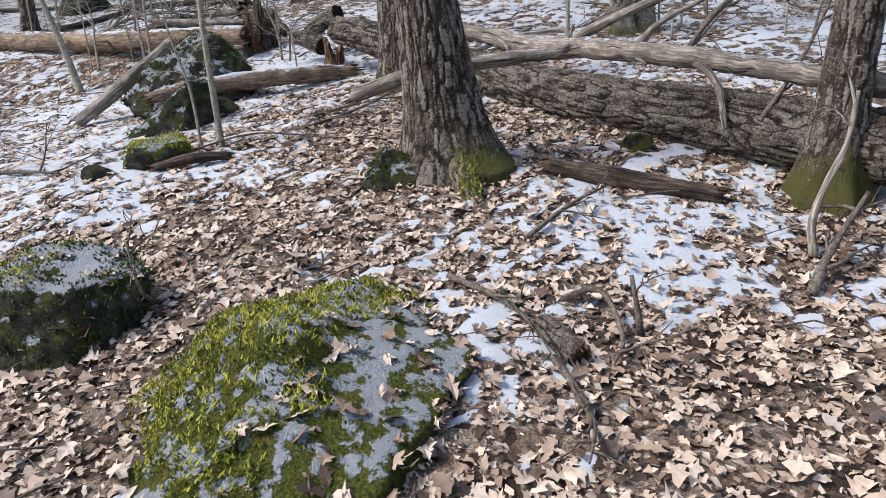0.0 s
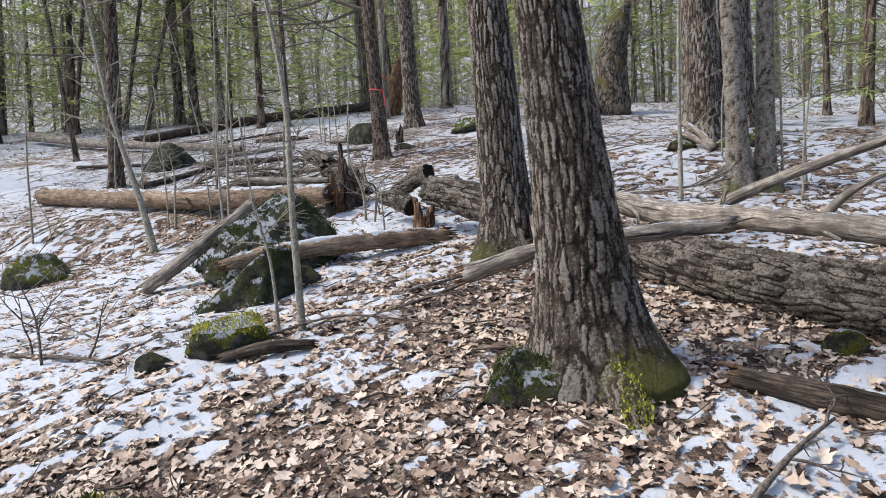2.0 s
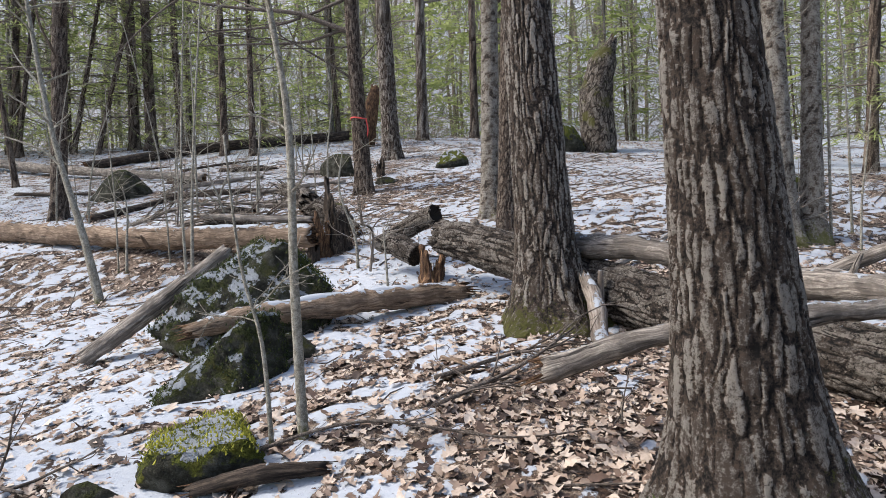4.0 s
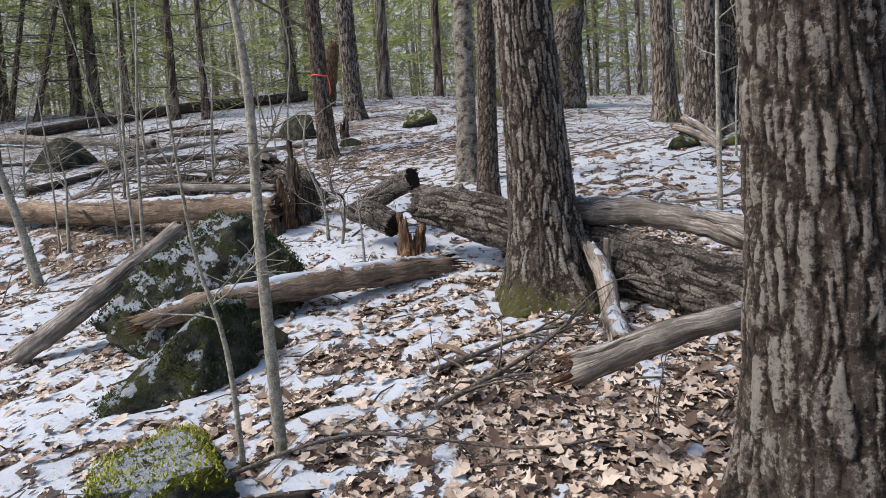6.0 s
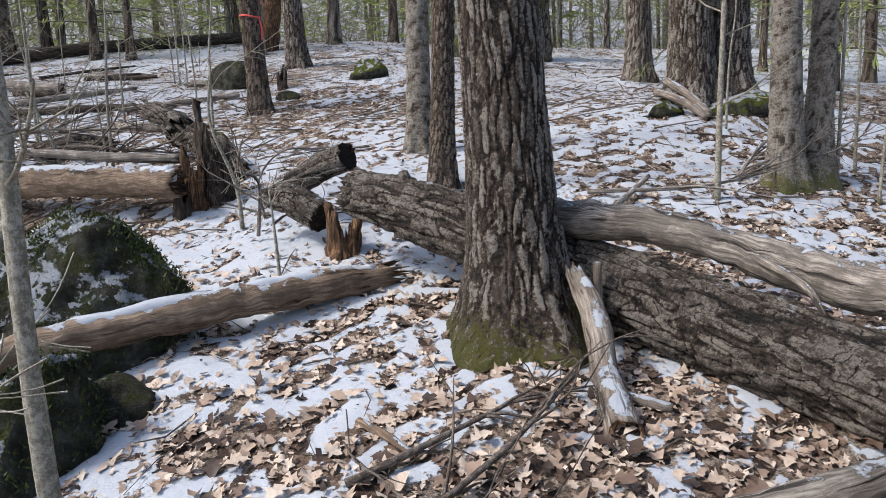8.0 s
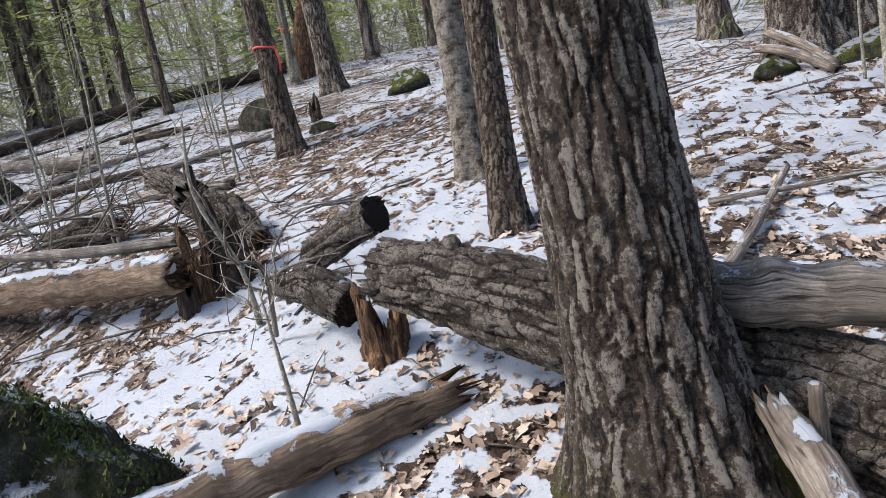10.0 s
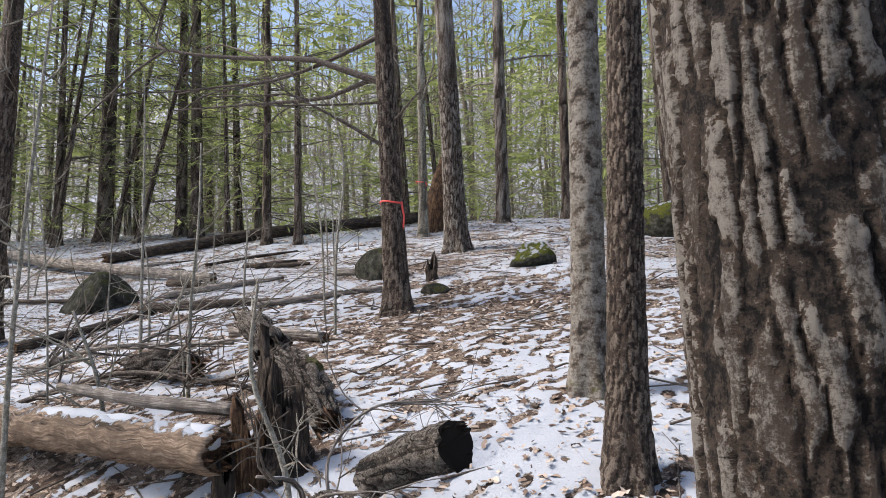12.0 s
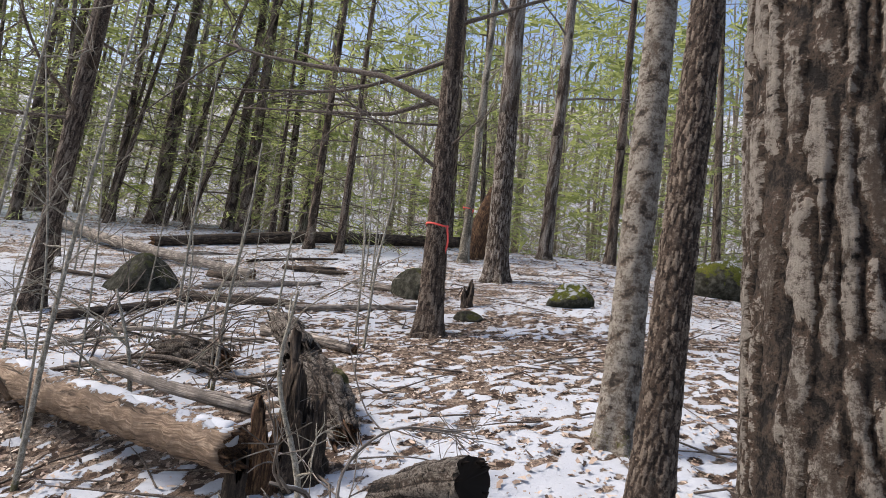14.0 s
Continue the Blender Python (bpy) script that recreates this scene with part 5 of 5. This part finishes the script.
BARE = [bare_tree("bare grey hardwood on the knoll", (-1.1, 22.9), 0.16, 14, 301, M_OAK), bare_tree("slim bare hardwood on the knoll", (-2.85, 21.0), 0.10, 12, 303, M_SAP), bare_tree("dark slender bare hardwood tree", (0.6, 24.5), 0.13, 13, 305, M_DARKBARK)]


def plant(kind, x, y, scale, turn, tilt=(0, 0), slim=1.0):
    ob = copy_thing(kind, pose(x, y, gz(x, y) - 0.03, tilt[0], tilt[1], turn))
    girth = scale * slim
    ob.scale = (girth, girth, scale)
    return ob


rng = np.random.default_rng(91)
spots = [(1, -13.8, 23.6, 0.9), (1, -10.6, 24.6, 1.0), (3, -8.6, 23.4, 0.9), (3, -14.5, 20.0, 1.0), (3, -10.2, 17.5, 0.9), (1, -15.5, 22.0, 1.0), (0, -17.5, 25.0, 1.0), (2, -4.0, 25.5, 1.1), (3, -3.2, 27.0, 1.0), (2, 5.9, 17.0, 1.0), (2, 7.5, 15.0, 1.1), (3, 8.8, 19.0, 1.0), (0, 6.8, 21.5, 0.9), (1, 9.5, 16.5, 0.8), (2, 8.2, 12.0, 0.9), (1, 3.2, 24.0, 0.9), (2, 11.0, 13.5, 1.0), (3, -12.0, 14.2, 1.0)]
for k, x, y, s in spots:
    plant(KINDS[k], x, y, s, rng.uniform(0, 360), rng.normal(0, 2.6, 2), rng.uniform(0.62, 1.0))
for x, y, lean in [(-13.6, 23.2, 9), (-12.2, 23.8, 12), (-11.2, 23.3, 15), (-14.6, 24.4, 7)]:
    plant(KINDS[3], x, y, 1.1, 0, (0, lean), 0.8)
for _ in range(14):
    a, d = rng.uniform(-1.05, 0.95), rng.uniform(30, 50)
    plant(KINDS[rng.integers(0, 4)], -0.5 + d * math.sin(a), 3 + d * math.cos(a), rng.uniform(0.8, 1.25), rng.uniform(0, 360), rng.normal(0, 2.6, 2), rng.uniform(0.62, 1.0))
for _ in range(20):
    a, d = rng.uniform(-0.75, 0.65), rng.uniform(22, 46)
    plant(BARE[rng.integers(0, 3)], -0.5 + d * math.sin(a), 3 + d * math.cos(a), rng.uniform(0.7, 1.2), rng.uniform(0, 360), rng.normal(0, 2.6, 2), rng.uniform(0.62, 1.0))
# Unseen trees behind and beside the walk, added to dapple the sunlight.
for _ in range(16):
    a, d = rng.uniform(1.2, 5.1), rng.uniform(7, 22)
    plant((BARE + KINDS)[rng.integers(0, 7)], -0.5 + d * math.sin(a), 3 + d * math.cos(a), rng.uniform(0.8, 1.2), rng.uniform(0, 360), rng.normal(0, 2.6, 2), rng.uniform(0.62, 1.0))


def far_wood():
    """The mass of trunks and twigs beyond the knoll."""
    r_ = np.random.default_rng(5)
    parts = []
    for _ in range(420):
        a, d = r_.uniform(-1.15, 1.05), r_.uniform(48, 100)
        x, y = -0.5 + d * math.sin(a), 3 + d * math.cos(a)
        z = float(ground(x, y))
        h, rr = r_.uniform(10, 22), r_.uniform(0.08, 0.25)
        parts.append(tube([(x, y, z - 0.5), (x + r_.normal(0, .3), y, z + h * 0.5), (x + r_.normal(0, .6), y, z + h)], [rr, rr * 0.8, rr * 0.3], 5, 4.0, caps=False))
    g = merge(parts)
    g[2]["moss"] = 0 * g[2]["ridge"]
    tagged(put("far_wood", g, M_DARKBARK), "distant grey-brown trunks of the wood", "woods", kind="stuff")
    n = 110000
    a, d = r_.uniform(-1.2, 1.1, n), r_.uniform(30, 100, n)
    x, y = -0.5 + d * np.sin(a), 3 + d * np.cos(a)
    z = ground(x, y) + r_.uniform(0.2, 1, n) * r_.uniform(1, 22, n)
    p = np.stack([x, y, z], -1)
    dd = r_.normal(0, 1, (n, 3)) + np.array([0, 0, 0.6])
    dd /= np.linalg.norm(dd, axis=1)[:, None]
    e = r_.normal(0, 1, (n, 3))
    e /= np.linalg.norm(e, axis=1)[:, None]
    s = r_.uniform(0.25, 0.8, n)[:, None]
    V = np.stack([p - dd * s, p + e * 0.05 * (0.6 + s), p + dd * s], 1).reshape(-1, 3)
    tagged(put("far_twigs", (V, np.arange(n * 3).reshape(-1, 3), {"tint": np.repeat(r_.uniform(0, 1, n), 3)}), M_FARTWIG, smooth=False), "distant bare twigs with haze put into their pale colour", "woods", kind="stuff")


    boughs, per = 24000, 10
    a, d = r_.uniform(-1.2, 1.1, boughs), r_.uniform(25, 62, boughs)
    x, y = -0.5 + d * np.sin(a), 3 + d * np.cos(a)
    hh = r_.uniform(0.03, 1, boughs) ** 0.8 * 19
    ok = fbm(np.stack([x * 0.25, y * 0.12, hh * 0.12], -1), 78, 3) - 0.10 * np.clip((x - 2) / 12, 0, 1) > 0.38
    ok &= r_.uniform(0, 1, boughs) < np.where(hh < 8, 0.95, 0.75)
    o = np.stack([x, y, ground(x, y) + hh], -1)[ok]
    m = len(o)
    yaw = r_.uniform(0, 6.28, m)
    w = np.stack([np.cos(yaw), np.sin(yaw), r_.normal(-0.1, 0.2, m)], -1)
    side = np.stack([-np.sin(yaw), np.cos(yaw), 0 * yaw], -1)
    L = r_.uniform(0.8, 2.4, m)
    t = (np.arange(per) / per)[None, :]
    flip = np.where(np.arange(per) % 2, 1.0, -1.0)[None, :] * r_.uniform(0.4, 1.3, (m, per))
    root = o[:, None] + w[:, None] * (L[:, None] * t)[..., None]
    root[..., 2] -= 0.25 * L[:, None] * t ** 2
    reach = (L[:, None] * 0.34 * (1.1 - t))[..., None]
    tip = root + (side[:, None] * flip[..., None] + w[:, None] * 0.6 + r_.normal(0, 0.2, (m, per, 3))) * reach
    tip[..., 2] -= 0.12 * reach[..., 0]
    root2 = root + (w[:, None] * 0.13 + np.array([0, 0, 0.06])) * (0.5 + reach)
    V = np.stack([root, root2, tip], 2).reshape(-1, 3)
    tagged(put("far_foliage", (V, np.arange(m * per * 3).reshape(-1, 3), {"tint": np.repeat(r_.uniform(0, 1, m * per), 3)}), M_NEEDLE, smooth=False), "distant screen of feathery green hemlock boughs", "woods", kind="stuff")


far_wood()

# dead limbs of the taped tree, spreading over the slope
def dead_limbs():
    r_ = np.random.default_rng(12)
    parts = []
    for z, way, l, rr in [(5.42, (-2, -0.3, 0.62), 3.8, 0.045), (4.6, (-0.9, -0.4, 0.55), 1.7, 0.026), (6.05, (-1, -0.1, 0.06), 3.0, 0.03), (5.55, (-1, 0.2, -0.06), 3.0, 0.03), (6.5, (1, 0.2, 0.2), 2.6, 0.03), (5.2, (-0.7, -0.6, 0.1), 1.5, 0.018), (7.2, (-1, 0.1, 0.2), 4.2, 0.035), (7.6, (1, 0, 0.2), 3.2, 0.03), (6.9, (0.1, -1, 0.2), 2.2, 0.02), (8.4, (-0.8, 0.3, 0.25), 3.6, 0.03), (8.2, (0.7, -0.3, 0.2), 3.0, 0.025), (4.9, (0.8, -0.2, 0.5), 1.0, 0.014)]:
        h = z - 2.62
        parts.append(limb_parts((-2.04 - 0.042 * h, 13.58 + 0.05 * h, z), way, l, rr, r_, 2, 0.01, 6))
    host = [o for o in scene.objects if o.name.startswith("maple_tree") and o.location.y > 13.4 and o.location.x > -3][0]
    for some in parts:
        g = merge(some)
        g[2]["moss"] = 0 * g[2]["ridge"]
        put("limb", g, M_TWIG, tuple(host.location), host)


dead_limbs()


# ---- leaf litter ----
OUTLINE = [(0, -0.5), (0.13, -0.30), (0.34, -0.26), (0.22, -0.06), (0.50, 0.10), (0.24, 0.20), (0.22, 0.40), (0, 0.55), (-0.2, 0.38), (-0.26, 0.18), (-0.48, 0.08), (-0.2, -0.08), (-0.32, -0.28)]


def leaf_shapes(count, seed, outline):
    """Lobed, curled leaves as fans round a midrib point: count variants."""
    r_ = np.random.default_rng(seed)
    out = []
    base = np.array(outline)
    for _ in range(count):
        q = base * (1 + r_.normal(0, 0.12, base.shape)) * np.array([r_.uniform(0.7, 1.1), 1.0])
        cx, cy = r_.normal(0, 0.55), r_.normal(0, 0.5)
        z = cx * q[:, 0] ** 2 + cy * q[:, 1] ** 2 + r_.normal(0, 0.05, len(q)) + 0.12 * np.abs(q[:, 0])
        out.append(np.concatenate([[[0, 0, -0.02]], np.column_stack([q, z])]))
    return out


LEAVES = leaf_shapes(12, 3, OUTLINE)
SCRAPS = leaf_shapes(14, 4, [(0, -0.5), (0.26, -0.22), (0.14, 0.06), (0.24, 0.30), (-0.06, 0.52), (-0.28, 0.08)])
NL = len(OUTLINE)
FAN = [(0, 1 + k, 1 + (k + 1) % NL) for k in range(NL)]


def scatter_leaves(name, label, n, xr, yr, seed, size, keep, shapes=None, shy=0.84, tone=0.52):
    r_ = np.random.default_rng(seed)
    x, y = r_.uniform(*xr, n), r_.uniform(*yr, n)
    snow = snow_mask(x, y)
    ok = r_.uniform(0, 1, n) < keep(x, y) * (1.0 - shy * snow)
    x, y, snow = x[ok], y[ok], snow[ok]
    m = len(x)
    z = floor_z(x, y) + 0.014 * snow + r_.uniform(0.004, 0.024, m)
    yaw, tx, ty = r_.uniform(0, 6.28, m), r_.normal(0, 0.17, m), r_.normal(0, 0.17, m)
    s = size * (0.35 + r_.uniform(0, 1, m) ** 1.5)
    shapes = LEAVES if shapes is None else shapes
    k = shapes[0].shape[0]
    fan = [(0, 1 + j, 1 + (j + 1) % (k - 1)) for j in range(k - 1)]
    L = np.array(shapes)[r_.integers(0, len(shapes), m)] * s[:, None, None]
    c, d = np.cos(yaw)[:, None], np.sin(yaw)[:, None]
    X = L[..., 0] * c - L[..., 1] * d
    Y_ = L[..., 0] * d + L[..., 1] * c
    Zz = L[..., 2] + X * tx[:, None] + Y_ * (ty[:, None])
    slope = (ground(x, y + 0.05) - ground(x, y - 0.05)) / 0.1
    Zz = Zz + Y_ * slope[:, None]
    V = np.stack([x[:, None] + X, y[:, None] + Y_, z[:, None] + Zz], -1).reshape(-1, 3)
    F = (np.array(fan)[None] + (np.arange(m) * k)[:, None, None]).reshape(-1, 3)
    tint = np.repeat(np.clip(r_.normal(tone, 0.33, m), 0, 1), k)
    ob = put(name, (V, F, {"tint": tint}), M_LEAF)
    return tagged(ob, label, "leaves", kind="stuff")


litter = scatter_leaves("leaf_litter", "carpet of curled tan and brown oak and maple leaves", 34000, (-5.0, 3.4), (0.9, 8.5), 41, 0.061, lambda x, y: np.clip(1.25 - ((x + 0.4) / 4.2) ** 2 * 0.8 - np.maximum(y - 6, 0) * 0.08, 0.3, 1))
scatter_leaves("leaf_litter", "layer of small torn brown leaves under the litter", 46000, (-5.5, 3.6), (0.9, 9.5), 42, 0.055, lambda x, y: np.full_like(x, 0.9), SCRAPS, 0.80)
scatter_leaves("leaf_litter", "scattered brown leaves over the snowy slope", 62000, (-9, 6), (9.0, 19), 43, 0.048, lambda x, y: np.full_like(x, 0.9), SCRAPS, 0.62, 0.45)
scatter_leaves("leaf_litter", "thin brown leaves on the far knoll", 26000, (-16, 11), (18, 30), 44, 0.10, lambda x, y: np.full_like(x, 0.9), SCRAPS, 0.7, 0.55)


def leaves_on(V, low, count, seed, size):
    """Leaves lying on top of a rock."""
    r_ = np.random.default_rng(seed)
    P = V[V[:, 2] > low]
    P = P[r_.integers(0, len(P), count)] + np.array([0, 0, 0.012])
    parts = []
    for p in P:
        a, s = r_.uniform(0, 6.28), size * r_.uniform(0.5, 1.3)
        q = LEAVES[r_.integers(0, len(LEAVES))] * s
        x, y = q[:, 0] * math.cos(a) - q[:, 1] * math.sin(a), q[:, 0] * math.sin(a) + q[:, 1] * math.cos(a)
        parts.append((p + np.stack([x, y, q[:, 2] + x * r_.normal(0, 0.3) + y * r_.normal(0, 0.3)], -1), FAN, {"tint": np.full(len(q), r_.uniform(0.1, 1))}))
    tagged(put("leaf_litter", merge(parts), M_LEAF, smooth=False), "few dry leaves lying on a mossy rock", "leaves", kind="stuff")


leaves_on(FRONT_ROCK, 0.2, 150, 1, 0.075)
leaves_on(SIDE_ROCK, 0.35, 45, 2, 0.075)


def twig_litter():
    r_ = np.random.default_rng(8)
    parts = []
    for _ in range(1100):
        x, y = r_.uniform(-8, 5), r_.uniform(1, 20)
        z = gz(x, y) + 0.02
        a, l = r_.uniform(0, 6.28), r_.uniform(0.08, 0.5) * (1 + (y > 9))
        d = np.array([math.cos(a), math.sin(a), r_.normal(0, 0.12)])
        p = np.array([x, y, z])
        q = p + d * l
        q[2] = max(q[2], gz(q[0], q[1]) + 0.01)
        parts.append(tube([p, (p + q) / 2 + r_.normal(0, 0.02, 3) + np.array([0, 0, .01]), q], np.array([1, .8, .4]) * r_.uniform(0.0025, 0.007) * (1 + 0.5 * (y > 9)), 4, 0.3, caps=False))
    g = merge(parts)
    g[2]["moss"] = 0 * g[2]["ridge"]
    tagged(put("twig_litter", g, M_TWIG), "fine dead twigs strewn over leaves and snow", "twigs", kind="stuff")


twig_litter()


def loose_leaves():
    """The leaves nearest to the walk, one by one."""
    r_ = np.random.default_rng(77)
    meshes = [make_mesh("leaf", v * 0.09, FAN, M_LOOSE) for v in LEAVES]
    made = 0
    while made < 280:
        x, y = r_.uniform(-2.0, 1.8), r_.uniform(1.3, 6.8)
        if snow_mask(np.array([x]), np.array([y]))[0] > 0.5 and r_.uniform() < 0.6:
            continue
        ob = new("leaf", meshes[made % len(meshes)])
        ob.parent = litter
        ob.matrix_basis = pose(x, y, gz(x, y) + r_.uniform(0.03, 0.05), 12 + r_.normal(0, 12), r_.normal(0, 12), 0) @ pose(0, 0, 0, 0, 0, r_.uniform(0, 360))
        made += 1


loose_leaves()
